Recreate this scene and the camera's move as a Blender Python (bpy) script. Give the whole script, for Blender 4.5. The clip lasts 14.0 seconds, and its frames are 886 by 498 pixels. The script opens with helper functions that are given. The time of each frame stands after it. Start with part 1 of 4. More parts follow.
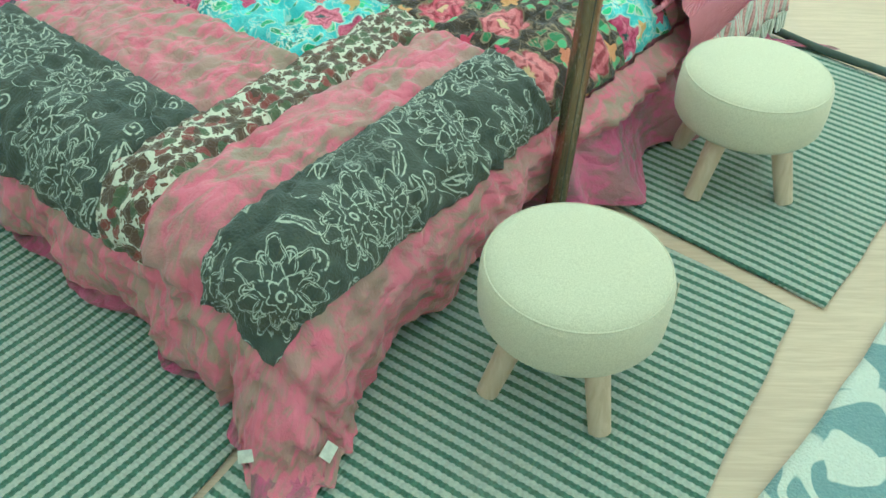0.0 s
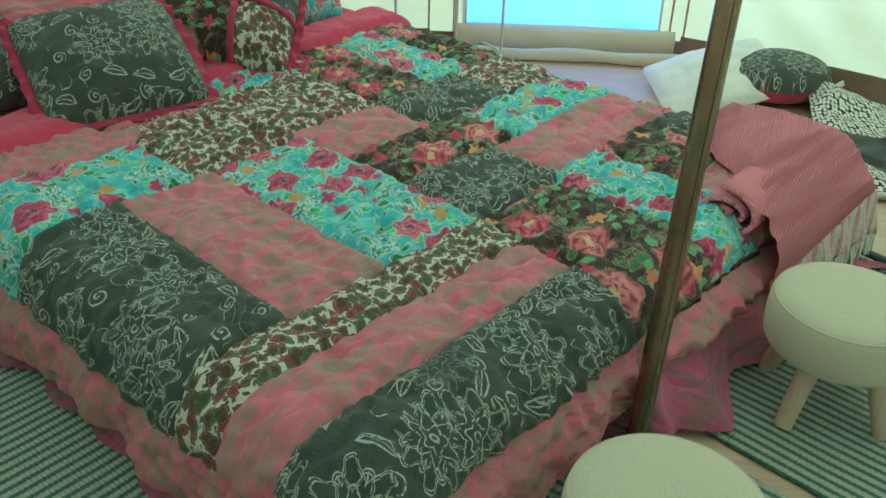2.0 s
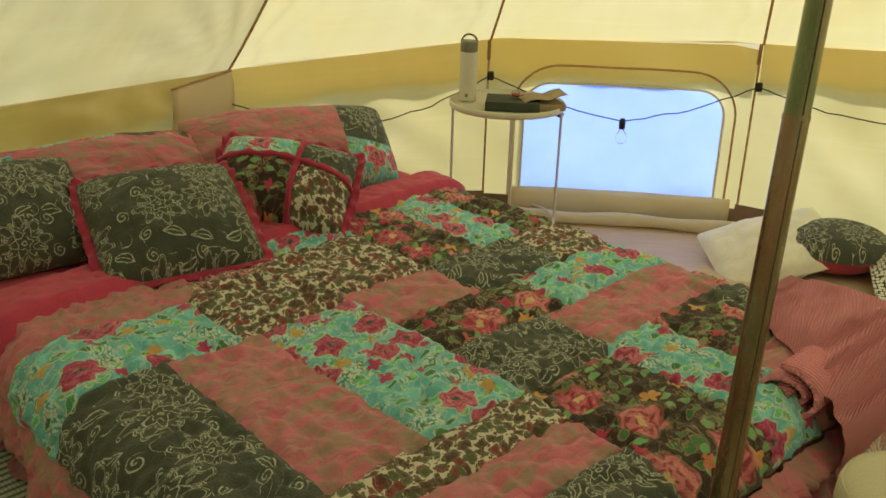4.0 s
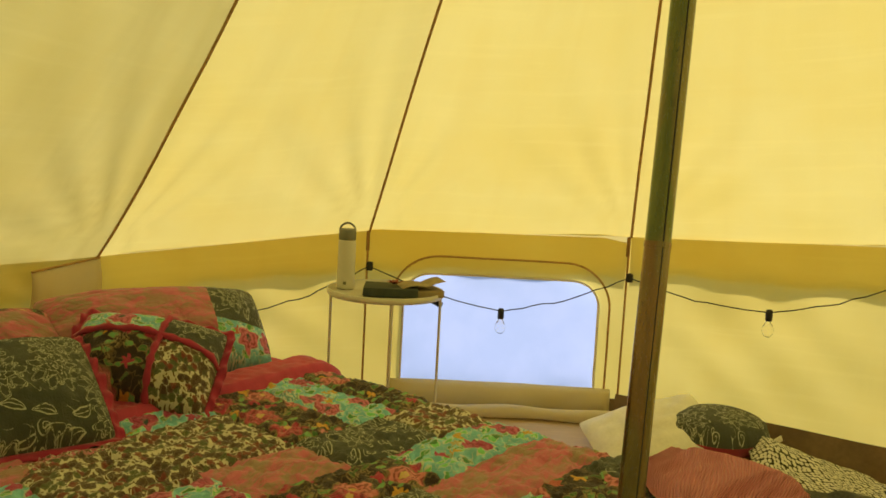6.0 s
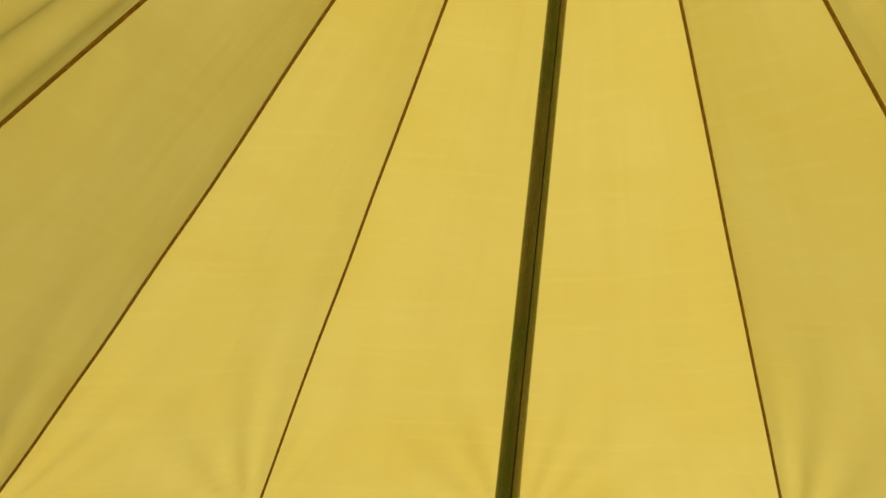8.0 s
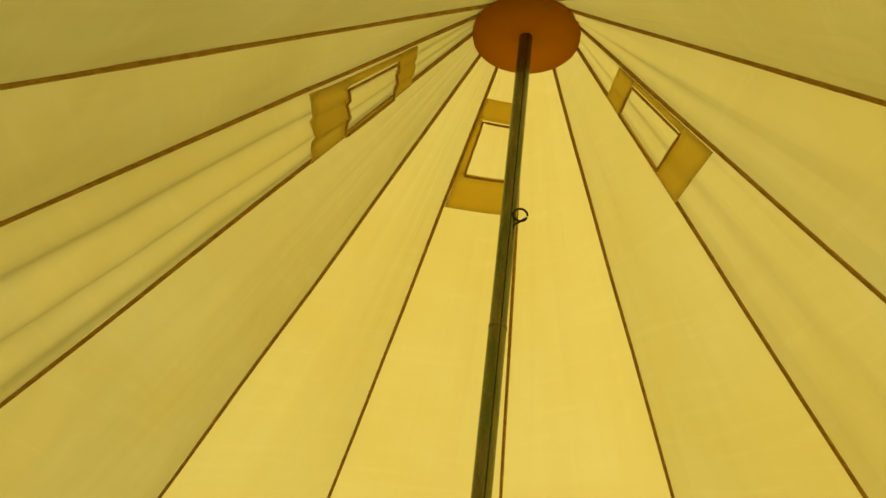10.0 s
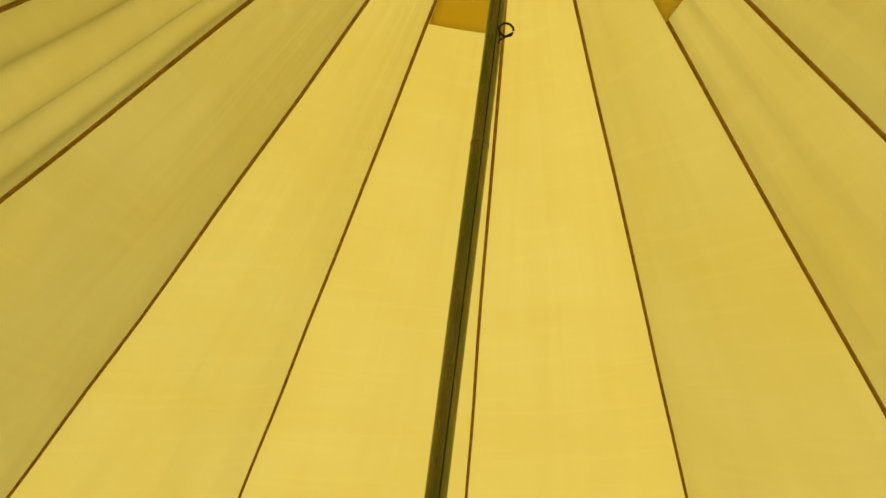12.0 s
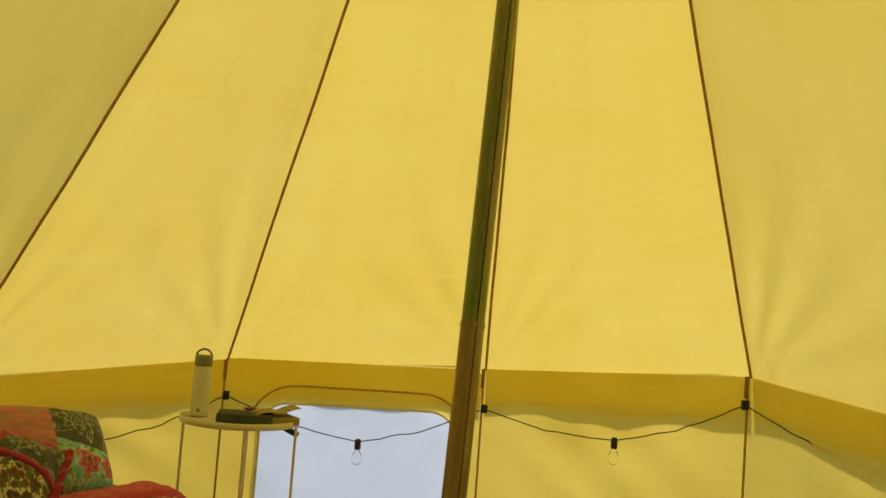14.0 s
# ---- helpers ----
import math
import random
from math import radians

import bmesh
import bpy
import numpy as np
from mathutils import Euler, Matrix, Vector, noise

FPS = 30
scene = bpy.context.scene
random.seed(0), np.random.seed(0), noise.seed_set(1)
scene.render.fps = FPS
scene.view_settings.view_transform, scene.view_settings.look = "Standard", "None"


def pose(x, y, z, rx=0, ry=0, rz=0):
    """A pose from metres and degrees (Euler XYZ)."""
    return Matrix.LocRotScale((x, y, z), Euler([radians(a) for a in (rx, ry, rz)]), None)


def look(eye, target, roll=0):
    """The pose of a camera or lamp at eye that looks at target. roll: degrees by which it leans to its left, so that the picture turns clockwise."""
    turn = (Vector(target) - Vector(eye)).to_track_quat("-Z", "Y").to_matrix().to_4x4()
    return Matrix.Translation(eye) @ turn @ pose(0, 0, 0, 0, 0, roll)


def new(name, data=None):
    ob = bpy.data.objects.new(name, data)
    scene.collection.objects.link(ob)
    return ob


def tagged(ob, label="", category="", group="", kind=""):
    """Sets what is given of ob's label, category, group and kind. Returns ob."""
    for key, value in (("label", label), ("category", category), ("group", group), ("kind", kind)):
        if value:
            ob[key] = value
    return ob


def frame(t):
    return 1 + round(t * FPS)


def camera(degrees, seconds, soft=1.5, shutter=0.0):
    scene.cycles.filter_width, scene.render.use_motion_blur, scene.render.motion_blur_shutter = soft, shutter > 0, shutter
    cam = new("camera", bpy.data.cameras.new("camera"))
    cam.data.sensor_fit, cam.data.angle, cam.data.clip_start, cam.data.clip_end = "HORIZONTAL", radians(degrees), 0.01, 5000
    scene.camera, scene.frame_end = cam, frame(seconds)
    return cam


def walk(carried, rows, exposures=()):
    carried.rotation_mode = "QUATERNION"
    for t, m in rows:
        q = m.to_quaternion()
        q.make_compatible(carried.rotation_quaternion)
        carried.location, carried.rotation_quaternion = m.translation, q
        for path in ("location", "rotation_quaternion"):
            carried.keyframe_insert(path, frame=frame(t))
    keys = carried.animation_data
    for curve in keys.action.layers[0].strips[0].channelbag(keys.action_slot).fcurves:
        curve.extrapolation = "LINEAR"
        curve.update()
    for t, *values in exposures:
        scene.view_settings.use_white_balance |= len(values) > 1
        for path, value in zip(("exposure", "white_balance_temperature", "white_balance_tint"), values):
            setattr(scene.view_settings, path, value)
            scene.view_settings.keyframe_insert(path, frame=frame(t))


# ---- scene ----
cam = camera(52.5, 14.0, soft=1.6)
PATH = [
    (0.0, pose(-0.433, -1.900, 1.217, 47.76, -1.69, 0.00)),
    (0.5, pose(-0.436, -1.886, 1.230, 50.82, -1.66, 0.89)),
    (1.0, pose(-0.447, -1.871, 1.241, 53.68, -1.98, 2.19)),
    (1.5, pose(-0.460, -1.855, 1.249, 56.21, -1.97, 3.77)),
    (2.0, pose(-0.468, -1.845, 1.260, 58.90, -1.60, 5.08)),
    (2.5, pose(-0.470, -1.837, 1.264, 61.38, -1.22, 6.58)),
    (3.7, pose(-0.466, -1.806, 1.283, 67.20, -1.40, 8.90)),
    (5.0, pose(-0.458, -1.776, 1.293, 73.33, -2.15, 7.45)),
    (5.5, pose(-0.451, -1.759, 1.217, 78.12, -2.03, 5.68)),
    (6.0, pose(-0.419, -1.763, 1.121, 83.06, -3.09, 1.96)),
    (6.5, pose(-0.364, -1.728, 1.088, 87.67, -3.12, 0.08)),
    (7.0, pose(-0.359, -1.763, 1.073, 92.95, -3.68, -2.34)),
    (7.5, pose(-0.362, -1.826, 1.087, 98.47, -4.74, -3.08)),
    (8.0, pose(-0.338, -1.898, 1.171, 101.34, -4.89, -3.78)),
    (8.5, pose(-0.310, -1.930, 1.244, 104.86, -4.38, -4.26)),
    (9.0, pose(-0.294, -1.943, 1.305, 107.69, -3.89, -4.66)),
    (9.6, pose(-0.286, -1.953, 1.32, 112.30, -4.10, -5.00)),
    (10.3, pose(-0.277, -1.966, 1.33, 120.40, -4.80, -5.30)),
    (10.8, pose(-0.272, -1.972, 1.338, 119.80, -5.20, -5.50)),
    (11.3, pose(-0.268, -1.978, 1.340, 115.85, -5.46, -5.72)),
    (11.5, pose(-0.270, -1.971, 1.328, 113.41, -5.30, -5.89)),
    (12.0, pose(-0.268, -1.936, 1.294, 107.71, -4.91, -6.43)),
    (12.5, pose(-0.270, -1.889, 1.234, 102.84, -4.70, -7.01)),
    (13.0, pose(-0.289, -1.840, 1.147, 99.33, -4.64, -7.32)),
    (13.5, pose(-0.314, -1.847, 1.046, 96.01, -4.48, -6.37)),
    (14.0, pose(-0.324, -1.876, 0.997, 93.95, -4.28, -5.58)),
]
EXPOSURES = [
    (0.0, 1.68, 3345, 28), (0.5, 1.86, 3300, 27), (1.0, 1.84, 3290, 25), (1.5, 1.45, 3310, 24), (2.0, 0.72, 3430, 24), (2.5, 0.33, 3830, 36), (3.6, 0.2, 4400, 40), (4.8, 0.32, 5050, 33), (5.5, 0.20, 5600, 26), (6.0, 0.02, 6250, 21), (6.5, -0.02, 6900, 16), (8.0, -0.38, 7900, 10), (9.0, -0.34, 8200, 9), (11.3, -0.18, 8200, 9), (13.0, -0.35, 8100, 9), (14.0, -0.26, 8000, 10),
]
walk(cam, PATH, EXPOSURES)

# ---- light ----
SUN_EL, SUN_AZ = 54.0, 70.0
world = bpy.data.worlds.new("sky")
scene.world = world
world.use_nodes = True
wn = world.node_tree.nodes
sky = wn.new("ShaderNodeTexSky")
sky.sky_type = "NISHITA"
sky.sun_disc = False
sky.sun_elevation, sky.sun_rotation = radians(SUN_EL), radians(90 - SUN_AZ)
wn["Background"].inputs[1].default_value = 0.15
world.node_tree.links.new(sky.outputs[0], wn["Background"].inputs[0])
sun = new("sun", bpy.data.lights.new("sun", "SUN"))
sun.data.energy, sun.data.angle, sun.data.color = 4.1, radians(4), (1.0, 0.95, 0.86)
_d = Vector((math.cos(radians(SUN_EL)) * math.cos(radians(SUN_AZ)), math.cos(radians(SUN_EL)) * math.sin(radians(SUN_AZ)), math.sin(radians(SUN_EL))))
sun.matrix_world = look(_d * 30, (0, 0, 0))


# ---- node shorthand ----
class Mat:
    """A node material with small helpers that return sockets."""

    def __init__(self, name):
        self.m = bpy.data.materials.new(name)
        self.m.use_nodes = True
        self.t = self.m.node_tree
        self.n = self.t.nodes
        self.n.clear()
        self.out = self.n.new("ShaderNodeOutputMaterial")

    def put(self, sock, v):
        if isinstance(v, bpy.types.NodeSocket):
            self.t.links.new(v, sock)
        elif isinstance(v, (tuple, list)) and len(v) == 3 and sock.type == "RGBA":
            sock.default_value = (*v, 1)
        else:
            sock.default_value = v

    def math(self, op, a, b=0.0, c=0.0):
        x = self.n.new("ShaderNodeMath")
        x.operation = op
        for s, v in zip(x.inputs, (a, b, c)):
            self.put(s, v)
        return x.outputs[0]

    def vec(self, op, a, b=(0, 0, 0)):
        x = self.n.new("ShaderNodeVectorMath")
        x.operation = op
        self.put(x.inputs[0], a)
        self.put(x.inputs[1], b)
        return x.outputs["Value"] if op in ("LENGTH", "DISTANCE", "DOT_PRODUCT") else x.outputs[0]

    def scaled(self, v, s):
        return self.vec("MULTIPLY", v, (s, s, s) if not isinstance(s, tuple) else s)

    def split(self, v):
        x = self.n.new("ShaderNodeSeparateXYZ")
        self.put(x.inputs[0], v)
        return x.outputs

    def join(self, a, b, c=0.0):
        x = self.n.new("ShaderNodeCombineXYZ")
        for s, v in zip(x.inputs, (a, b, c)):
            self.put(s, v)
        return x.outputs[0]

    def coord(self, kind="Object"):
        return self.n.new("ShaderNodeTexCoord").outputs[kind]

    def rnd(self):
        return self.n.new("ShaderNodeObjectInfo").outputs["Random"]

    def noise(self, v, scale, detail=3.0, rough=0.55, dist=0.0):
        x = self.n.new("ShaderNodeTexNoise")
        self.put(x.inputs["Vector"], v)
        for k, val in (("Scale", scale), ("Detail", detail), ("Roughness", rough), ("Distortion", dist)):
            x.inputs[k].default_value = val
        return x.outputs["Fac"]

    def noise3(self, v, scale, detail=2.0):
        x = self.n.new("ShaderNodeTexNoise")
        self.put(x.inputs["Vector"], v)
        x.inputs["Scale"].default_value, x.inputs["Detail"].default_value = scale, detail
        return x.outputs["Color"]

    def voronoi(self, v, scale, feature="F1", random_=1.0):
        x = self.n.new("ShaderNodeTexVoronoi")
        x.voronoi_dimensions = "2D"
        x.feature = feature
        self.put(x.inputs["Vector"], v)
        x.inputs["Scale"].default_value = scale
        x.inputs["Randomness"].default_value = random_
        return x.outputs

    def step(self, v, lo, hi, a=0.0, b=1.0):
        x = self.n.new("ShaderNodeMapRange")
        x.interpolation_type = "SMOOTHSTEP"
        for s, val in zip(x.inputs[:5], (v, lo, hi, a, b)):
            self.put(s, val)
        return x.outputs[0]

    def mix(self, f, a, b, kind="MIX"):
        x = self.n.new("ShaderNodeMix")
        x.data_type, x.blend_type = "RGBA", kind
        self.put(x.inputs[0], f)
        self.put(x.inputs[6], a)
        self.put(x.inputs[7], b)
        return x.outputs[2]

    def bump(self, h, strength=0.3, dist=0.01):
        x = self.n.new("ShaderNodeBump")
        self.put(x.inputs["Height"], h)
        x.inputs["Strength"].default_value, x.inputs["Distance"].default_value = strength, dist
        return x.outputs[0]

    def surface(self, color, rough=0.8, metal=0.0, bump=None, sheen=0.0, spec=0.5, **more):
        x = self.n.new("ShaderNodeBsdfPrincipled")
        self.put(x.inputs["Base Color"], color)
        self.put(x.inputs["Roughness"], rough)
        self.put(x.inputs["Metallic"], metal)
        x.inputs["Specular IOR Level"].default_value = spec
        x.inputs["Sheen Weight"].default_value = sheen
        for k, v in more.items():
            self.put(x.inputs[k.replace("_", " ")], v)
        if bump is not None:
            self.t.links.new(bump, x.inputs["Normal"])
        self.t.links.new(x.outputs[0], self.out.inputs[0])
        return self.m

    def canvas(self, color, share, bump=None):
        """A thin cloth that lets part of the light through."""
        d, tr = self.n.new("ShaderNodeBsdfDiffuse"), self.n.new("ShaderNodeBsdfTranslucent")
        mx = self.n.new("ShaderNodeMixShader")
        mx.inputs[0].default_value = share
        for b in (d, tr):
            self.put(b.inputs["Color"], color)
            if bump is not None:
                self.t.links.new(bump, b.inputs["Normal"])
        self.t.links.new(d.outputs[0], mx.inputs[1])
        self.t.links.new(tr.outputs[0], mx.inputs[2])
        self.t.links.new(mx.outputs[0], self.out.inputs[0])
        return self.m


# ---- materials ----
def canvas_material(name, base, share, scale=1.0):
    k = Mat(name)
    co = k.coord()
    weave = k.noise(k.scaled(co, (90, 90, 500)), 3.0, 2.0)
    folds = k.noise(k.scaled(co, (5, 5, 0.9)), 1.0, 2.0, 0.45)
    stain = k.noise(co, 1.3, 4.0, 0.6)
    band = k.noise(k.scaled(co, (0.8, 0.8, 7)), 1.0, 3.0)
    flat = k.coord("UV")
    streak = k.noise(k.scaled(flat, (9, 1.1, 1)), 1.0, 2.0, 0.4, 0.5)
    pick = k.noise(k.scaled(flat, (1.5, 30, 1)), 1.0, 3.0)
    c = k.mix(k.step(stain, 0.32, 0.72), base, tuple(x * y for x, y in zip(base, (0.97, 0.92, 0.72))))
    c = k.mix(k.step(band, 0.45, 0.75, 0.0, 0.35), c, tuple(x * y for x, y in zip(base, (0.96, 0.90, 0.74))))
    c = k.mix(k.step(streak, 0.40, 0.75, 0.0, 0.28), c, tuple(x * y for x, y in zip(base, (0.93, 0.86, 0.70))))
    c = k.mix(k.step(pick, 0.5, 0.75, 0.0, 0.30), c, tuple(min(0.9, x * 1.07) for x in base))
    c = k.mix(k.step(weave, 0.4, 0.65, 0.0, 0.10), c, tuple(x * 0.8 for x in base))
    h = k.math("ADD", k.math("ADD", folds, k.math("MULTIPLY", streak, 0.22)), k.math("MULTIPLY", weave, 0.012))
    return k.canvas(c, share, k.bump(h, 0.22, 0.05))


CANVAS = canvas_material("cotton_canvas", (0.80, 0.665, 0.17), 0.55)
VALANCE = canvas_material("heavy_canvas", (0.80, 0.68, 0.24), 0.55)
FLAP = canvas_material("cream_flap_canvas", (0.90, 0.84, 0.64), 0.40)


def plain(name, color, rough=0.7, metal=0.0, var=0.2, scale=12.0, bump=0.2, sheen=0.0):
    k = Mat(name)
    co = k.coord()
    a = k.noise(co, scale, 4.0)
    b = k.noise(co, scale * 9, 2.0)
    f = k.math("ADD", k.math("MULTIPLY", a, 0.7), k.math("MULTIPLY", b, 0.3))
    c = k.mix(k.step(f, 0.3, 0.7), tuple(x * (1 - var) for x in color), tuple(min(1, x * (1 + var * 0.6)) for x in color))
    return k.surface(c, rough, metal, k.bump(b, bump, 0.002), sheen)


WEBBING = plain("tan_webbing", (0.48, 0.28, 0.075), 0.9, var=0.25, scale=40)
CORD_TAB = plain("rust_tape", (0.30, 0.16, 0.05), 0.9)
BROWN_PVC = plain("brown_groundsheet", (0.20, 0.125, 0.06), 0.55, var=0.25, scale=6)
CAP = canvas_material("brown_cap_canvas", (0.60, 0.30, 0.06), 0.62)
VENT_CLOTH = canvas_material("vent_canvas", (0.90, 0.80, 0.44), 0.80)
POCKET = canvas_material("thin_pocket_cotton", (0.88, 0.80, 0.60), 0.35)
BLACK = plain("black_plastic", (0.012, 0.012, 0.012), 0.5)
CABLE = plain("dark_rubber_cable", (0.03, 0.028, 0.02), 0.6)


def pole_material(name, light, tint):
    """Passivated zinc tube; yellow-green or coppery iridescent sheen painted into the colour in long streaks."""
    k = Mat(name)
    co = k.coord()
    a = k.noise(k.scaled(co, (40, 40, 2.0)), 1.5, 4.0)
    c = k.mix(k.step(a, 0.3, 0.7), tuple(x * 0.75 for x in light), light)
    c = k.mix(k.step(k.noise(k.scaled(co, (40, 40, 0.4)), 1.0, 1.0), 0.44, 0.62, 0.0, 0.5), c, tint)
    r = k.step(k.noise(k.scaled(co, (200, 200, 6)), 2.0, 3.0), 0.2, 0.8, 0.16, 0.30)
    return k.surface(c, r, 0.95)


POLE = pole_material("coppery_zinc_tube", (0.29, 0.235, 0.13), (0.30, 0.15, 0.07))
POLE_GREEN = pole_material("greenish_zinc_tube", (0.27, 0.24, 0.12), (0.12, 0.19, 0.065))


def glass_material(name, tint=(1, 1, 1), rough=0.0):
    k = Mat(name)
    return k.surface(tint, rough, Transmission_Weight=1.0, IOR=1.45)


BULB_GLASS = glass_material("bulb_glass")


def pane_material():
    k = Mat("clear_vinyl_pane")
    tr, gl = k.n.new("ShaderNodeBsdfTransparent"), k.n.new("ShaderNodeBsdfTranslucent")
    h = k.noise(k.coord(), 7, 3.0)
    c = k.mix(k.step(h, 0.3, 0.7), (0.46, 0.55, 0.76), (0.50, 0.58, 0.79))
    k.put(gl.inputs[0], c)
    k.put(tr.inputs[0], (0.80, 0.86, 1.0))
    mx = k.n.new("ShaderNodeMixShader")
    mx.inputs[0].default_value = 0.99
    k.t.links.new(tr.outputs[0], mx.inputs[1])
    k.t.links.new(gl.outputs[0], mx.inputs[2])
    k.t.links.new(mx.outputs[0], k.out.inputs[0])
    return k.m


PANE = pane_material()


def floor_material():
    k = Mat("pale_wood_laminate")
    co = k.coord()
    g = k.noise(k.scaled(co, (3, 45, 3)), 2.0, 4.0, 0.6, 0.8)
    s = k.noise(co, 2.0, 3.0)
    c = k.mix(k.step(g, 0.3, 0.75), (0.50, 0.37, 0.23), (0.62, 0.48, 0.31))
    c = k.mix(k.step(s, 0.4, 0.8, 0, 0.3), c, (0.45, 0.34, 0.23))
    return k.surface(c, k.step(g, 0.2, 0.8, 0.35, 0.55), 0.0, k.bump(g, 0.1, 0.002))


FLOOR = floor_material()


def stripe_material(name, dark, light, period, duty=0.5, slant=0.0):
    """Woven cotton with stripes across local y."""
    k = Mat(name)
    co = k.coord()
    s = k.split(co)
    wob = k.math("MULTIPLY", k.math("SUBTRACT", k.noise(co, 5.0, 3.0), 0.5), period * 0.30)
    thread = k.math("MULTIPLY", k.math("SINE", k.math("MULTIPLY", s[0], 520.0)), period * 0.03)
    y = k.math("ADD", k.math("ADD", s[1], wob), thread)
    f = k.math("FRACT", k.math("DIVIDE", y, period))
    tri = k.math("ABSOLUTE", k.math("SUBTRACT", f, 0.5))
    m = k.step(tri, duty * 0.5 - 0.05, duty * 0.5 + 0.05)
    grain = k.noise(co, 160, 2.0)
    d = k.mix(k.step(grain, 0.3, 0.7), dark, tuple(x * 1.7 for x in dark))
    l = k.mix(k.step(grain, 0.3, 0.7), tuple(x * 0.8 for x in light), light)
    dirt = k.noise(co, 3.0, 4.0)
    c = k.mix(m, d, l)
    c = k.mix(k.step(dirt, 0.5, 0.8, 0, 0.3), c, tuple(0.6 * x + 0.05 for x in light))
    rib = k.math("SINE", k.math("MULTIPLY", s[0], 700.0))
    h = k.math("ADD", k.math("MULTIPLY", rib, 0.4), grain)
    return k.surface(c, 0.95, 0.0, k.bump(h, 0.5, 0.003), 0.1)


GREEN_STRIPE = stripe_material("green_striped_cotton", (0.060, 0.105, 0.070), (0.46, 0.47, 0.385), 0.0235, 0.46)


# ---- mesh helpers ----
def part(name, bm, material, parent=None, label="", smooth=True):
    me = bpy.data.meshes.new(name)
    bm.to_mesh(me)
    bm.free()
    me.materials.append(material)
    if smooth:
        me.polygons.foreach_set("use_smooth", [True] * len(me.polygons))
    ob = new(name, me)
    if parent is not None:
        ob.parent = parent
    if label:
        ob["label"] = label
    return ob


def thing(name, label, category, m=None, group="", kind=""):
    ob = new(name)
    ob.empty_display_size = 0.1
    if m is not None:
        ob.matrix_world = m
    return tagged(ob, label, category, group, kind)


def grid(fn, nu, nv, uv=None, closed_u=False):
    """A sheet over the unit square; fn(a, b) gives the place, uv(a, b) the cloth's own metres."""
    bm = bmesh.new()
    vs = [[bm.verts.new(fn(i / nu, j / nv)) for j in range(nv + 1)] for i in range(nu + (0 if closed_u else 1))]
    lay = bm.loops.layers.uv.new("UVMap") if uv else None
    for i in range(nu):
        for j in range(nv):
            ids = ((i, j), (i + 1, j), (i + 1, j + 1), (i, j + 1))
            f = bm.faces.new([vs[a % len(vs)][b] for a, b in ids])
            if uv:
                for lp, (a, b) in zip(f.loops, ids):
                    lp[lay].uv = uv(a / nu, b / nv)
    return bm


def thicken(bm, t):
    bmesh.ops.recalc_face_normals(bm, faces=bm.faces)
    bmesh.ops.solidify(bm, geom=bm.faces[:], thickness=t)
    return bm


def tube(points, r, sides=8, cap=True, radii=None):
    """A round tube along a row of points."""
    bm = bmesh.new()
    pts = [Vector(p) for p in points]
    rings, side = [], None
    for i, p in enumerate(pts):
        d = (pts[min(i + 1, len(pts) - 1)] - pts[max(i - 1, 0)]).normalized()
        if side is None:
            side = d.cross(Vector((0, 0, 1)) if abs(d.z) < 0.9 else Vector((1, 0, 0))).normalized()
        side = (side - d * side.dot(d)).normalized()
        up = d.cross(side)
        rr = radii[i] if radii else r
        rings.append([bm.verts.new(p + (side * math.cos(2 * math.pi * k / sides) + up * math.sin(2 * math.pi * k / sides)) * rr) for k in range(sides)])
    for a, b in zip(rings, rings[1:]):
        for k in range(sides):
            bm.faces.new((a[k], a[(k + 1) % sides], b[(k + 1) % sides], b[k]))
    if cap:
        bm.faces.new([bm.verts.new(v.co) for v in rings[0][::-1]])
        bm.faces.new([bm.verts.new(v.co) for v in rings[-1]])
    bmesh.ops.recalc_face_normals(bm, faces=bm.faces)
    return bm


def lathe(profile, sides=32):
    """A turned body from rows of (radius, height)."""
    bm = bmesh.new()
    rings = [[bm.verts.new((r * math.cos(2 * math.pi * k / sides), r * math.sin(2 * math.pi * k / sides), z)) for k in range(sides)] for r, z in profile]
    for a, b in zip(rings, rings[1:]):
        for k in range(sides):
            bm.faces.new((a[k], a[(k + 1) % sides], b[(k + 1) % sides], b[k]))
    bm.faces.new(rings[0][::-1])
    bm.faces.new(rings[-1])
    bmesh.ops.recalc_face_normals(bm, faces=bm.faces)
    return bm


def box(x0, y0, z0, x1, y1, z1, bevel=0.004):
    bm = bmesh.new()
    bmesh.ops.create_cube(bm, size=1.0)
    for vtx in bm.verts:
        vtx.co = Vector((x0 + (vtx.co.x + 0.5) * (x1 - x0), y0 + (vtx.co.y + 0.5) * (y1 - y0), z0 + (vtx.co.z + 0.5) * (z1 - z0)))
    if bevel:
        bmesh.ops.bevel(bm, geom=bm.edges[:], offset=bevel, segments=2, affect="EDGES", profile=0.5)
    return bm


def wob(x, y, s, a):
    return a * noise.noise(Vector((x * s, y * s, 3.7)))


# ---- tent ----
# feet of the walls under each roof seam, from the one beside the head of the bed round to the door side
NODES = [
    (-2.253, -0.924, 0.74), (-2.257, 0.293, 0.67), (-1.85, 1.642, 0.60), (-0.828, 1.891, 0.735), (0.248, 1.930, 0.766), (1.15, 1.343, 0.84),
    (1.611, 0.208, 0.71), (1.74, -0.74, 0.74), (1.75, -2.1, 0.74), (0.95, -3.0, 0.75), (-0.35, -3.25, 0.75), (-1.6, -2.6, 0.77), (-2.2, -1.75, 0.78),
]
APEX = Vector((0.0, 0.0, 3.16))
CAP_R = 0.14
NN = len(NODES)


def node(k):
    return Vector(NODES[(k + 1) % NN])


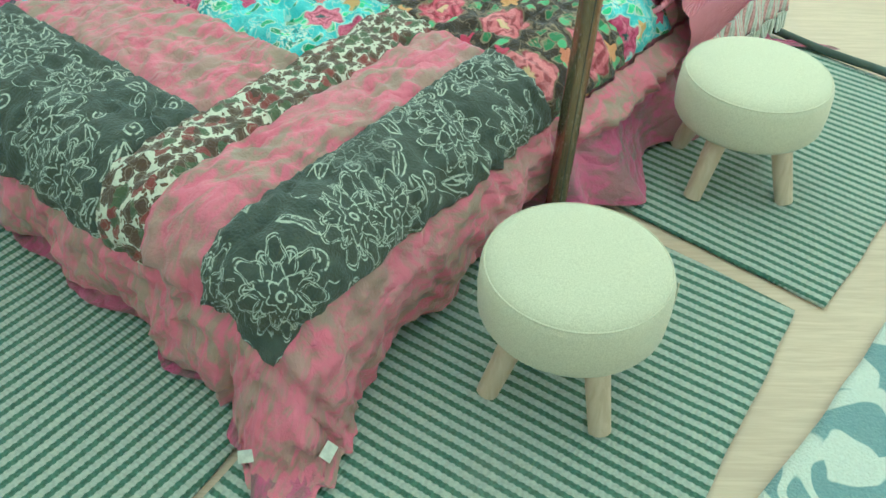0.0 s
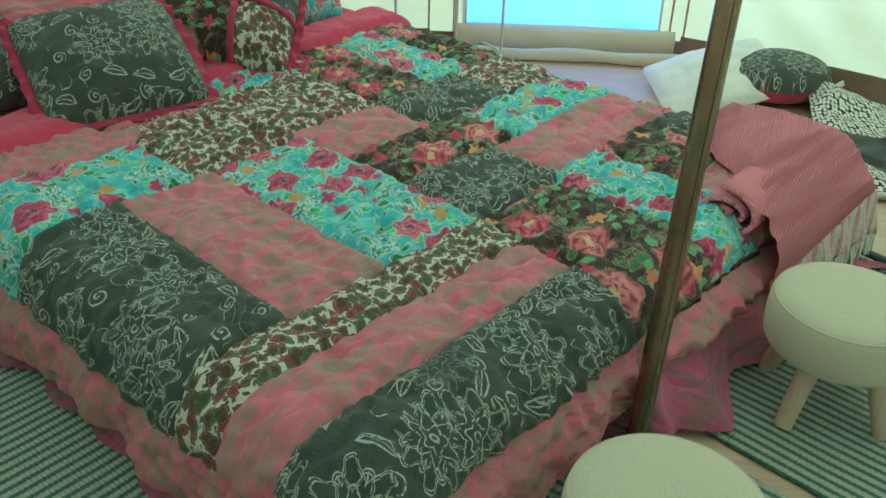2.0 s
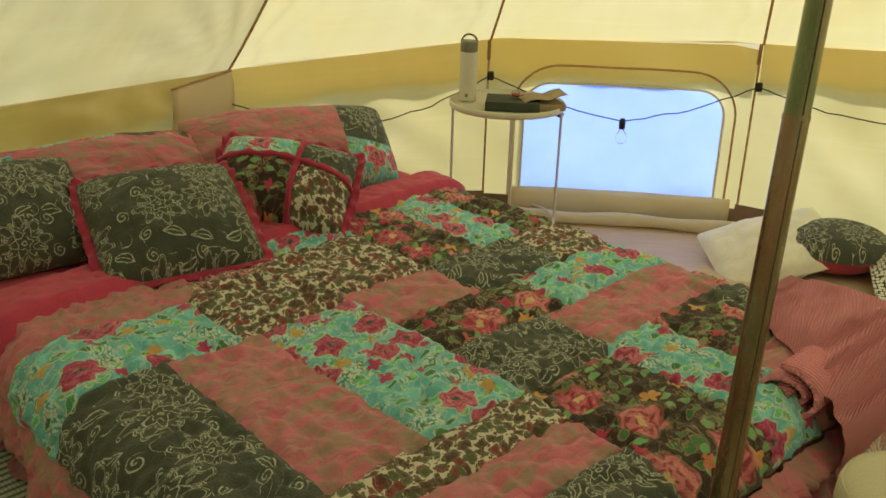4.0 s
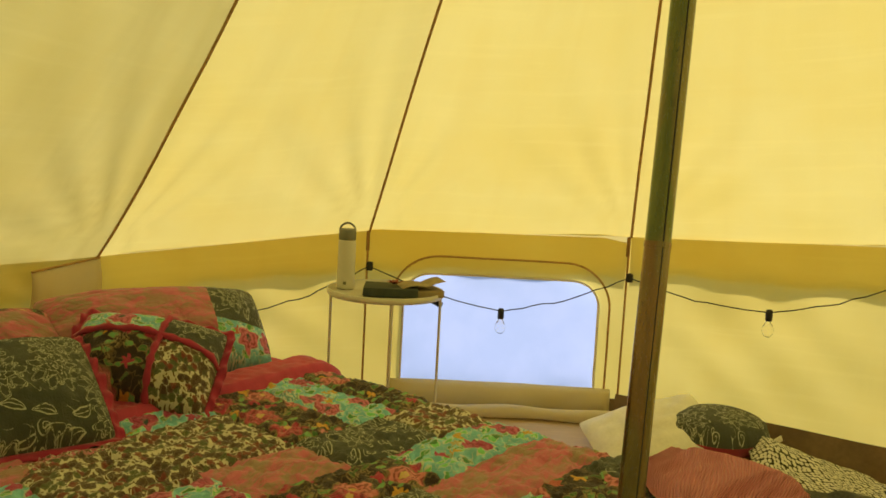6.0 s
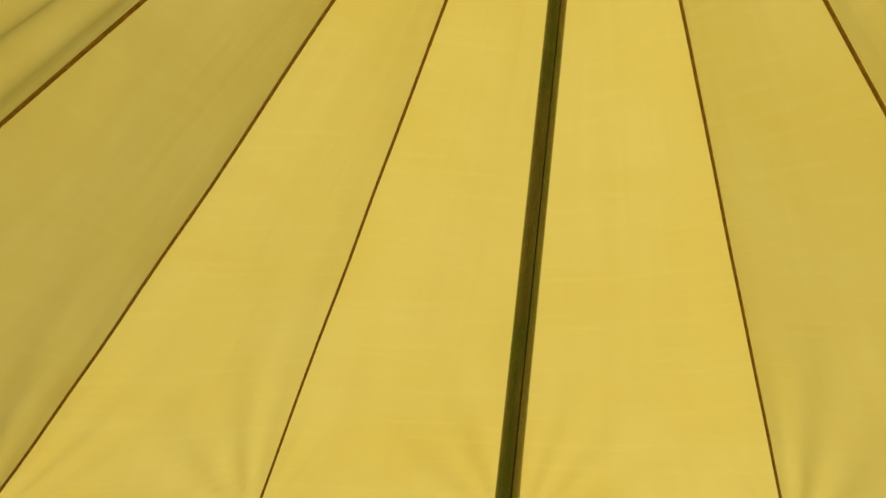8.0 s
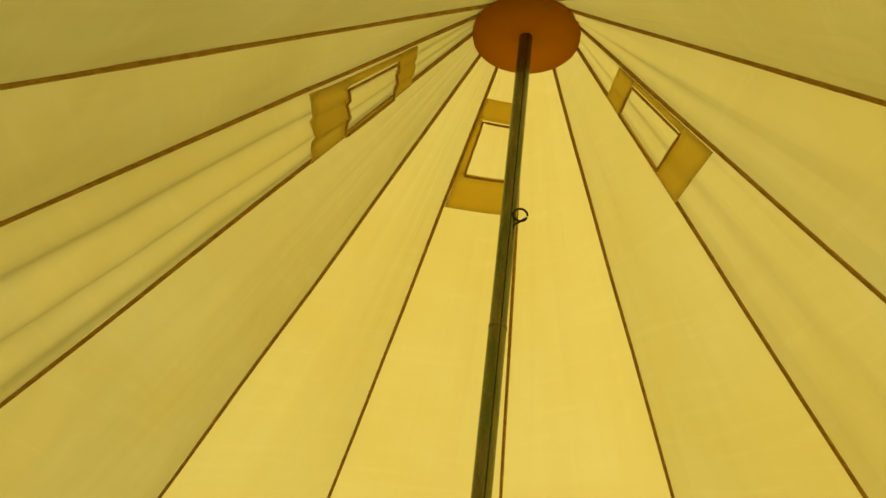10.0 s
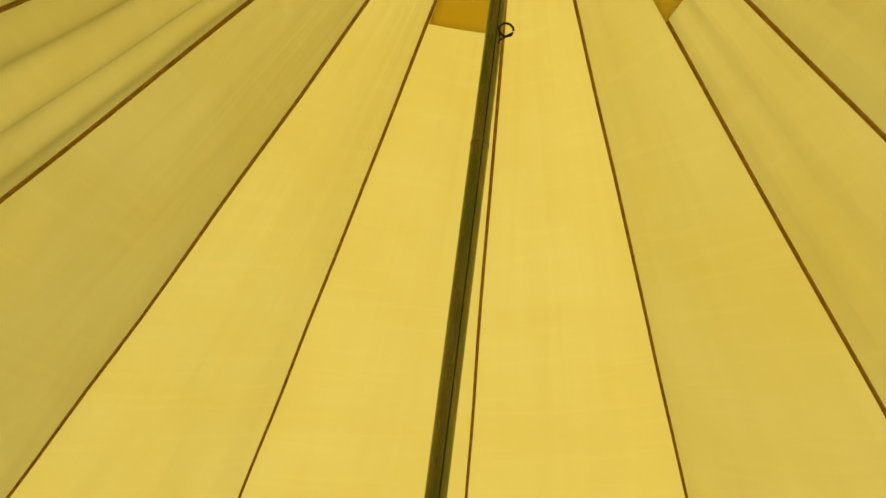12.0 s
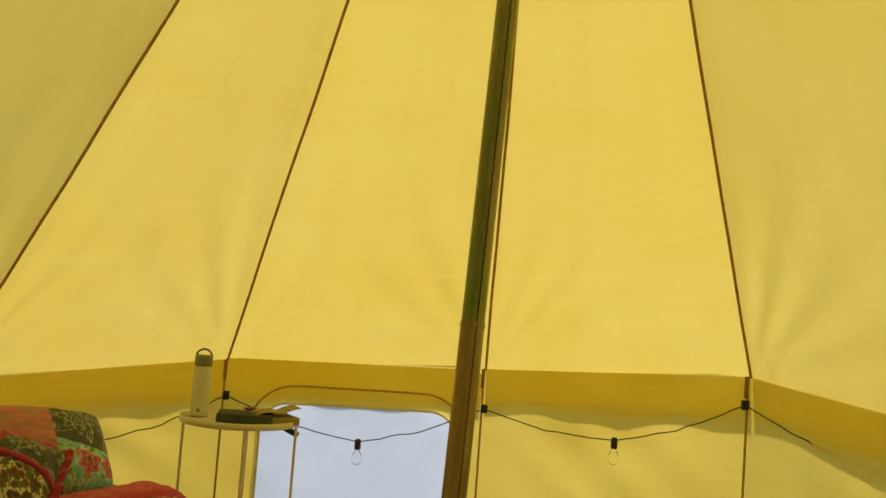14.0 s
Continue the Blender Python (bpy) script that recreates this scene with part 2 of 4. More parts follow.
def seam_top(k):
    n = node(k)
    d = Vector((n.x, n.y, 0)).normalized()
    return APEX + d * CAP_R + Vector((0, 0, -0.046))


SAG = {1: Vector((0.030, -0.006, -0.008))}


def seam_point(k, b):
    """Along a roof seam from eave to cap; one seam hangs a little slack."""
    return node(k).lerp(seam_top(k), b) + SAG.get(k % NN, Vector()) * math.sin(math.pi * b ** 0.65)


def roof_point(k, a, b):
    """On the roof panel between seams k and k + 1: a across, b from eave to cap."""
    r = seam_point(k, b).lerp(seam_point(k + 1, b), a)
    out = Vector((r.x, r.y, 0.6)).normalized()
    belly = math.sin(math.pi * a)
    sag = -0.022 * belly * math.sin(math.pi * b ** 0.8) 
    pleat = 0.0
    for ca, sg in ((a, 1), (1 - a, -1)):
        rad = math.hypot(ca * 1.05, b * 2.6) + 1e-4
        pleat += 0.016 * (1 + 0.35 * min(1, b * 8)) * math.sin(math.atan2(b * 2.6, ca * 1.05) * 17 + k + sg) * min(1, rad / 0.15) * math.exp(-rad * 2.6)
    pleat *= min(1.0, 14 * min(a, 1 - a))
    slack = 0.022 * math.sin(a * 19 + 1.5 * math.sin(b * 3)) * belly * math.sin(math.pi * b) if k == -1 else 0.0
    slack += 0.008 * math.sin(a * 13 + b * 4) * belly * b if k in (5, 6) else 0.0
    return r + out * (sag + pleat + slack + wob(r.x * 2 + r.z, r.y * 2, 1.7, 0.006))


tent = thing("bell_tent", "cream cotton canvas bell tent with taut sewn seams", "tent", kind="structure")
for k in range(-1, NN - 1):
    part("roof_panel", grid(lambda a, b: roof_point(k, a, b), 48, 60, lambda a, b: (k * 1.37 + a, b * 2.6)), CANVAS, tent)
    # sewn webbing along the seam
    rope = [seam_point(k, i / 24) for i in range(25)]
    rope = [p - Vector((p.x, p.y, 0.5)).normalized() * 0.006 + Vector((wob(p.z, k, 3.0, 0.004), wob(k, p.z, 3.0, 0.004), 0)) for p in rope]
    part("seam_webbing", tube(rope, 0.0056, 6), WEBBING, tent)


def wall_frame(k):
    a, b = node(k), node(k + 1)
    d = Vector((b.x - a.x, b.y - a.y, 0))
    ln = d.length
    d.normalize()
    inward = Vector((d.y, -d.x, 0))
    if inward.dot(Vector((-a.x, -a.y, 0))) < 0:
        inward = -inward
    return a, d, inward, ln


def wall_point(k, x, z, off=0.0):
    """On the wall between seams k and k + 1: x metres along, z metres up, off metres into the room."""
    a, d, inward, ln = wall_frame(k)
    f = x / ln
    top = node(k).z * (1 - f) + node(k + 1).z * f
    belly = math.sin(math.pi * min(max(f, 0), 1))
    g = min(max(z / top, 0), 1)
    w = off - 0.08 * belly * g * (1 - g) + (wob(x * 1.3 + k * 7, z * 2.1, 2.2, 0.026) + 0.010 * math.sin((x * 0.75 + z) * 24 + k + 2 * noise.noise(Vector((x * 3, z * 3, k))))) * math.sin(math.pi * g) * belly
    p = a + d * x + inward * w
    return Vector((p.x, p.y, z))


WIN_K = 2
WIN = (0.155, 0.965, 0.12, 0.57)


def rounded_window(n, x0, x1, z0, z1, rt):
    """Points round a window whose two upper corners are rounded, from the lower left corner on."""
    pts = []
    for i in range(n):
        pts.append((x0, z0 + (z1 - rt - z0) * i / n))
    for i in range(n):
        t = math.pi - math.pi / 2 * i / n
        pts.append((x0 + rt + rt * math.cos(t), z1 - rt + rt * math.sin(t)))
    for i in range(n):
        pts.append((x0 + rt + (x1 - x0 - 2 * rt) * i / n, z1))
    for i in range(n):
        t = math.pi / 2 - math.pi / 2 * i / n
        pts.append((x1 - rt + rt * math.cos(t), z1 - rt + rt * math.sin(t)))
    for i in range(n):
        pts.append((x1, z1 - rt - (z1 - rt - z0) * i / n))
    for i in range(n):
        pts.append((x1 - (x1 - x0) * i / n, z0))
    return pts


def window_wall():
    a, d, inward, ln = wall_frame(WIN_K)
    inner = rounded_window(8, *WIN, 0.11)
    cx, cz = (WIN[0] + WIN[1]) / 2, (WIN[2] + WIN[3]) / 2
    bm = bmesh.new()
    rings = []
    for s in range(7):
        f = s / 6
        ring = []
        for x, z in inner:
            dx, dz = x - cx, z - cz
            top = node(WIN_K).z * 0.5 + node(WIN_K + 1).z * 0.5 + (x / ln - 0.5) * (node(WIN_K + 1).z - node(WIN_K).z)
            t = min((ln - cx) / dx if dx > 1e-6 else (cx / -dx if dx < -1e-6 else 9e9), (top - cz) / dz if dz > 1e-6 else (cz / -dz if dz < -1e-6 else 9e9))
            ring.append(bm.verts.new(wall_point(WIN_K, x + dx * (t - 1) * f, max(z + dz * (t - 1) * f, 0.0))))
        rings.append(ring)
    for p, q in zip(rings, rings[1:]):
        for i in range(len(p)):
            bm.faces.new((p[i], p[(i + 1) % len(p)], q[(i + 1) % len(p)], q[i]))
    return bm


for k in range(-1, NN - 1):
    a, d, inward, ln = wall_frame(k)
    if k == WIN_K:
        part("wall_panel", window_wall(), CANVAS, tent)
    else:
        part("wall_panel", grid(lambda s, t: wall_point(k, s * ln, t * (node(k).z * (1 - s) + node(k + 1).z * s)), 28, 18, lambda s, t: (k * 1.37 + s, t * 0.75)), CANVAS, tent)
    # the roof's edge hangs down outside, over the top of the wall
    part("valance", grid(lambda s, t: wall_point(k, s * ln, (node(k).z * (1 - s) + node(k + 1).z * s) + 0.008 - t * (0.158 + 0.008 * math.sin(s * 7 + k) + 0.006 * math.sin(s * 23 + 2 * k)), -0.007 - (0.030 + 0.010 * math.sin(s * 11 + k)) * t), 24, 4), VALANCE, tent, "outer overhanging canvas strip")
    # tape under each seam
    part("wall_tape", tube([wall_point(k, 0.0, node(k).z * (1 - i / 8), 0.012) for i in range(9)], 0.0048, 6), WEBBING, tent)
    part("seam_tab", box(-0.007, -0.004, -0.07, 0.007, 0.004, 0.010, 0.002), CORD_TAB, tent, "rust coloured reinforcing tab").matrix_world = Matrix.Translation(wall_point(k, 0.0, node(k).z - 0.01, 0.02)) @ Matrix.Rotation(math.atan2(d.y, d.x), 4, "Z")
    # brown skirting of the groundsheet
    hs = [0.10, 0.10, 0.10, 0.10, 0.11, 0.13, 0.13][(k + 1)] if k < 6 else 0.12
    he = [0.10, 0.10, 0.10, 0.11, 0.13, 0.13, 0.12][(k + 1)] if k < 6 else 0.12
    if k != WIN_K:
        part("groundsheet_edge", grid(lambda s, t: wall_point(k, s * ln, t * (hs * (1 - s) + he * s), 0.03 + 0.03 * (1 - t) + wob(s * 3, k, 2, 0.012)), 14, 3), BROWN_PVC, tent, "brown turned-up groundsheet edge")
    else:
        part("groundsheet_edge", grid(lambda s, t: wall_point(k, s * ln, t * 0.09, 0.03 + 0.03 * (1 - t)), 14, 3), BROWN_PVC, tent, "brown turned-up groundsheet edge")

# vinyl window with its zip line
window = thing("window_1", "clear vinyl tent window with arched top and zip", "window", kind="structure")
a_, d_, in_, ln_ = wall_frame(WIN_K)
pane_rim = rounded_window(8, WIN[0] - 0.012, WIN[1] + 0.012, WIN[2] - 0.012, WIN[3] + 0.012, 0.12)
pane_c = ((WIN[0] + WIN[1]) / 2, (WIN[2] + WIN[3]) / 2)


def pane_point(a, b):
    x, z = pane_rim[round(a * len(pane_rim)) % len(pane_rim)]
    f = 1 - b * 0.98
    px, pz = pane_c[0] + (x - pane_c[0]) * f, pane_c[1] + (z - pane_c[1]) * f
    flat = a_ + d_ * px - in_ * 0.025
    return Vector((flat.x, flat.y, pz)).lerp(wall_point(WIN_K, px, pz, -0.008), f ** 8)


bm = grid(pane_point, len(pane_rim), 8, None, True)
bm.verts.ensure_lookup_table()
bm.faces.new([bm.verts[i * 9 + 8] for i in range(len(pane_rim))])
bmesh.ops.recalc_face_normals(bm, faces=bm.faces)
part("pane", bm, PANE, window, "hazy clear vinyl")
zip_pts = rounded_window(10, 0.105, 1.01, 0.06, 0.645, 0.19)[:51]
part("zip", tube([wall_point(WIN_K, x, z, 0.012) for x, z in zip_pts], 0.0048, 6), WEBBING, window, "brown zip line")
hem = rounded_window(8, *WIN, 0.11)
part("pane_hem", tube([wall_point(WIN_K, x, z, 0.006) for x, z in hem + hem[:1]], 0.005, 6, False), FLAP, window)

# lowered window flap, rolled below the pane
flap = thing("window_flap", "cream canvas window flap let down below the window", "flap")
part("cloth", thicken(grid(lambda s, t: wall_point(WIN_K, 0.11 + 0.92 * s, 0.005 + 0.125 * t, 0.035 + 0.02 * math.sin(t * 3.1) + wob(s * 4, t, 2, 0.01)), 24, 6), 0.004), FLAP, flap)
part("roll", tube([wall_point(WIN_K, 0.12 + 0.93 * i / 20, 0.03 + 0.002 * math.sin(i * 0.7), 0.10 + 0.008 * math.sin(i * 0.45)) for i in range(21)], 0.028, 12, radii=[0.026 + 0.003 * math.sin(i * 0.8) for i in range(21)]), FLAP, flap, "loosely rolled canvas edge")

# small cloth pocket by the bed's head
pocket = thing("wall_pocket", "small cream mesh pocket sewn below the eave", "pocket")
ln0 = wall_frame(0)[3]
part("cloth", thicken(grid(lambda s, t: wall_point(0, ln0 - 0.36 + 0.35 * s, 0.40 + (0.20 - 0.015 * (1 - s)) * t, 0.018 + 0.012 * math.sin(math.pi * t)), 10, 8), 0.002), POCKET, pocket)
part("hem", tube([wall_point(0, ln0 - 0.36 + 0.35 * i / 10, 0.60 - 0.015 * (1 - i / 10), 0.022) for i in range(11)], 0.004, 6), WEBBING, pocket)

# cap at the top
part("cap", lathe([(0.152, -0.085), (0.155, -0.07), (0.145, -0.03), (0.10, 0.0), (0.03, 0.012), (0.004, 0.014)], 40), CAP, tent, "brown canvas cap where the seams meet").matrix_world = Matrix.Translation(APEX)

# roof vents
for k, b0, b1, a0, a1 in ((2, 0.880, 0.937, 0.10, 0.90), (5, 0.835, 0.905, 0.10, 0.90), (-1, 0.838, 0.893, 0.10, 0.90)):
    vent = thing("roof_vent", "small canvas roof vent with a lit mesh opening", "vent", group="roof vents")
    inn = lambda p: p - Vector((p.x, p.y, 0.9)).normalized() * 0.012
    # hood of double cloth: below, above and both sides of the opening
    for aa, ab, ba, bb in ((0.02, 0.98, b0 - 0.037, b0), (0.02, 0.98, b1, b1 + 0.022), (0.02, 0.12, b0, b1), (0.88, 0.98, b0, b1)):
        part("hood_cloth", thicken(grid(lambda s, t: inn(roof_point(k, aa + (ab - aa) * s, ba + (bb - ba) * t)), 8, 4), 0.004), VENT_CLOTH, vent)
    rim = [(0.12, b0), (0.88, b0), (0.88, b1), (0.12, b1), (0.12, b0)]
    pts = [inn(inn(roof_point(k, rim[i][0] * (1 - j / 6) + rim[i + 1][0] * j / 6, rim[i][1] * (1 - j / 6) + rim[i + 1][1] * j / 6))) for i in range(4) for j in range(6)]
    part("rim", tube(pts + pts[:1], 0.004, 6, False), WEBBING, vent)

# centre pole
FOOT = Vector((-0.180, -0.525, 0.012))
AX = (APEX - Vector((0, 0, 0.046)) - FOOT)


def on_pole(z):
    return FOOT + AX * (z / AX.z)


pole = thing("tent_pole", "steel centre pole in three sleeved sections, slightly leaning", "pole")
for z0, z1, r in ((0.0, 0.965, 0.0208), (0.965, 2.09, 0.0202), (2.09, 3.12, 0.0196)):
    n = 10
    part("tube", tube([on_pole(z0 + (z1 - z0) * i / n) for i in range(n + 1)], r, 28), POLE_GREEN if z0 > 0.5 else POLE, pole)
side = Vector((0.004, -0.0197, 0.0))
part("dark_line", tube([on_pole(0.02 + 3.05 * i / 30) + side for i in range(31)], 0.0014, 6), CABLE, pole, "thin dark line along the tube")
for z, r in ((0.965, 0.0216), (2.09, 0.0210)):
    part("collar", tube([on_pole(z - 0.004), on_pole(z + 0.004)], r, 28), POLE, pole)
part("foot_plate", lathe([(0.03, 0.0), (0.032, 0.004), (0.024, 0.012), (0.02, 0.02)], 24), POLE, pole).matrix_world = Matrix.Translation(FOOT + Vector((0, 0, 0.013)))
hook = thing("pole_hook", "small dark wire hook clipped round the pole", "hook")
hc = on_pole(2.40)
part("wire", tube([hc + Vector((0.026 + 0.017 * math.cos(t), -0.018, 0.017 * math.sin(t))) for t in [i * 0.35 for i in range(18)]] + [hc + Vector((0.012, -0.02, -0.03)), hc + Vector((0.006, -0.02, -0.055))], 0.0028, 6), BLACK, hook)

# ---- ground and floor ----
k_ = Mat("meadow_grass")
gc = k_.coord()
gcol = k_.mix(k_.step(k_.noise(gc, 1.5, 5.0), 0.3, 0.7), (0.10, 0.13, 0.06), (0.20, 0.24, 0.12))
GRASS = k_.surface(gcol, 0.95)
part("ground", grid(lambda a, b: Vector(((a - 0.5) * 400, (b - 0.5) * 400, -0.06)), 4, 4), GRASS)
tagged(bpy.data.objects["ground"], "dry pale meadow outside the tent", "ground", kind="structure")
bm = bmesh.new()
lo = [bm.verts.new((node(k).x * 1.0, node(k).y * 1.0, -0.05)) for k in range(NN)]
hi = [bm.verts.new((node(k).x * 1.0, node(k).y * 1.0, 0.0)) for k in range(NN)]
bm.faces.new(hi)
bm.faces.new(lo[::-1])
for i in range(NN):
    bm.faces.new((lo[i], lo[(i + 1) % NN], hi[(i + 1) % NN], hi[i]))
bmesh.ops.recalc_face_normals(bm, faces=bm.faces)
floor = part("floor", bm, FLOOR, smooth=False)
tagged(floor, "pale wood laminate tent floor", "floor", kind="structure")

# ---- rugs ----
def rug(label, corners, material, angle, thick=0.006, fringe=False):
    """A thin rug with its corners in order; stripes run along its local x."""
    c = sum((Vector((x, y, 0)) for x, y in corners), Vector()) / len(corners)
    m = Matrix.Translation(c) @ Matrix.Rotation(radians(angle), 4, "Z")
    inv = m.inverted()
    q = [inv @ Vector((x, y, 0)) for x, y in corners]

    def fn(s, t):
        p = q[0].lerp(q[1], s).lerp(q[3].lerp(q[2], s), t)
        e = min(s, 1 - s, t, 1 - t)
        return Vector((p.x + wob(p.x, p.y, 9, 0.006), p.y + wob(p.y, p.x, 9, 0.006), thick + 0.003 + wob(p.x + c.x, p.y, 4, 0.004) * min(1, e * 10)))

    ob = thing("rug", label, "rug", m)
    part("woven_cloth", thicken(grid(fn, 40, 40), thick), material, ob)
    return ob


rug("green and white striped cotton rug beside the bed", [(-0.80, -1.20), (-0.30, -1.62), (0.27, -0.72), (-0.25, -0.30)], GREEN_STRIPE, -34)
rug("green and white striped cotton rug under a stool", [(-0.1, -0.35), (0.33, -0.71), (0.90, -0.01), (0.45, 0.40)], GREEN_STRIPE, -38)
rug("green and white striped cotton rug on the bed's side", [(-1.85, -0.02), (-2.05, -1.0), (-0.98, -1.5), (-0.68, -0.96)], GREEN_STRIPE, 54)

GREY_BIND = plain("grey_green_binding", (0.085, 0.10, 0.085), 0.9)
bind = thing("rolled_mat", "thin grey-green mat rolled along the rug's edge", "mat")
part("roll", tube([Vector((0.44, 0.415, 0.022)).lerp(Vector((0.92, -0.02, 0.022)), i / 12) + Vector((0, 0, 0.003 * math.sin(i))) for i in range(13)], 0.011, 12), GREY_BIND, bind)

# ---- bed ----
BED_A = Vector((-0.65, -1.05, 0.0))
BV = Vector((0.616, 0.788, 0.0))
BU = Vector((-0.788, 0.616, 0.0))
BED_V, BED_U, BED_Z = 1.73, 2.0, 0.30
TOP = (0.05, 1.68, 0.04, 1.95)  # flat top of the mattress: v0, v1, u0, u1


def bed(v, u, z):
    p = BED_A + BV * v + BU * u
    return Vector((p.x, p.y, z))


def drape(v, u, lift=0.0, rough=1.0):
    """Cloth laid over the mattress: flat on top, rounded over the edge, hanging in soft folds."""
    r = 0.09
    v0, v1, u0, u1 = TOP[0] + r, TOP[1] - r, TOP[2] + r, TOP[3] - r
    cv, cu = min(max(v, v0), v1), min(max(u, u0), u1)
    dv, du = v - cv, u - cu
    d = math.hypot(dv, du)
    puff = 0.004 * noise.noise(Vector((v * 9, u * 9, 1.0))) + 0.010 * noise.noise(Vector((v * 3.1, u * 3.1, 5.0))) + 0.014 * (0.30 - abs(noise.noise(Vector((v * 8, u * 12, 2.0))))) + 0.024 * (0.28 - abs(noise.noise(Vector((v * 22 + u * 6, u * 17, 8.0))))) + 0.012 * (0.25 - abs(noise.noise(Vector((v * 16 - u * 30, u * 40, 4.0)))))
    puff *= rough
    if d < 1e-6:
        return bed(v, u, BED_Z + lift + puff)
    nv, nu = dv / d, du / d
    arc = r * math.pi / 2
    if d < arc:
        t = d / r
        o, z = r * math.sin(t), BED_Z - r + r * math.cos(t)
        o, z = o + lift * math.sin(t), z + lift * math.cos(t)
        return bed(cv + nv * (o + puff * math.sin(t)), cu + nu * (o + puff * math.sin(t)), z + puff * math.cos(t))
    h = d - arc
    ang = math.atan2(du, dv)
    along = v * nu * nu + u * nv * nv + ang * 0.35
    fold = math.sin(along * 21 + 2.0 * math.sin(along * 7)) * 0.5 + noise.noise(Vector((along * 8, 2.0, h * 3)))
    corner = 2 * abs(nv * nu)
    flare = 0.10 + 0.42 * corner ** 1.1 + 0.16 * max(0.0, -nu) ** 3 * max(0.0, 1 - max(v, 0.0) / 0.9)
    o = r + lift + h * flare + fold * 0.03 * min(1, h / 0.15) * (1 - (2 * abs(nv * nu)) ** 2 * 0.6) + puff
    z = BED_Z - r - h * math.sqrt(1 - min(flare, 0.9) ** 2)
    if z < 0.02:
        o, z = o + (0.02 - z) * 0.9, 0.02 + 0.003 * fold
    return bed(cv + nv * o, cu + nu * o, z)


def tint_var(k, co, c, amount=0.12):
    f = k.noise(co, 30, 3.0)
    return k.mix(k.step(f, 0.3, 0.7, 0, amount), c, (0.02, 0.02, 0.02))


def flower_mask(k, co, scale, size, petals, lobes=0.3, random_=0.8):
    """Flower heads scattered on cloth: mask, distance from the heart over its size, and a number for each head."""
    vo = k.voronoi(co, scale, "F1", random_)
    loc = k.vec("SUBTRACT", co, vo["Position"])
    s = k.split(loc)
    ang = k.math("ARCTAN2", s[1], s[0])
    rc = k.split(vo["Color"])
    ang = k.math("ADD", ang, k.math("MULTIPLY", rc[0], 6.28))
    rad = k.vec("LENGTH", loc)
    lim = k.math("MULTIPLY", k.math("ADD", 1.0 - lobes, k.math("MULTIPLY", k.math("COSINE", k.math("MULTIPLY", ang, float(petals))), lobes)), size)
    q = k.math("DIVIDE", rad, lim)
    return k.step(q, 0.92, 1.05, 1.0, 0.0), q, rc, ang


def leaves(k, co, scale, thr):
    w = k.vec("ADD", co, k.scaled(k.vec("SUBTRACT", k.noise3(co, 14.0), (0.5, 0.5, 0.5)), 0.03))
    vo = k.voronoi(k.vec("MULTIPLY", w, (1.0, 1.7, 1.0)), scale)
    return k.step(vo["Distance"], thr * 0.8, thr, 1.0, 0.0), vo


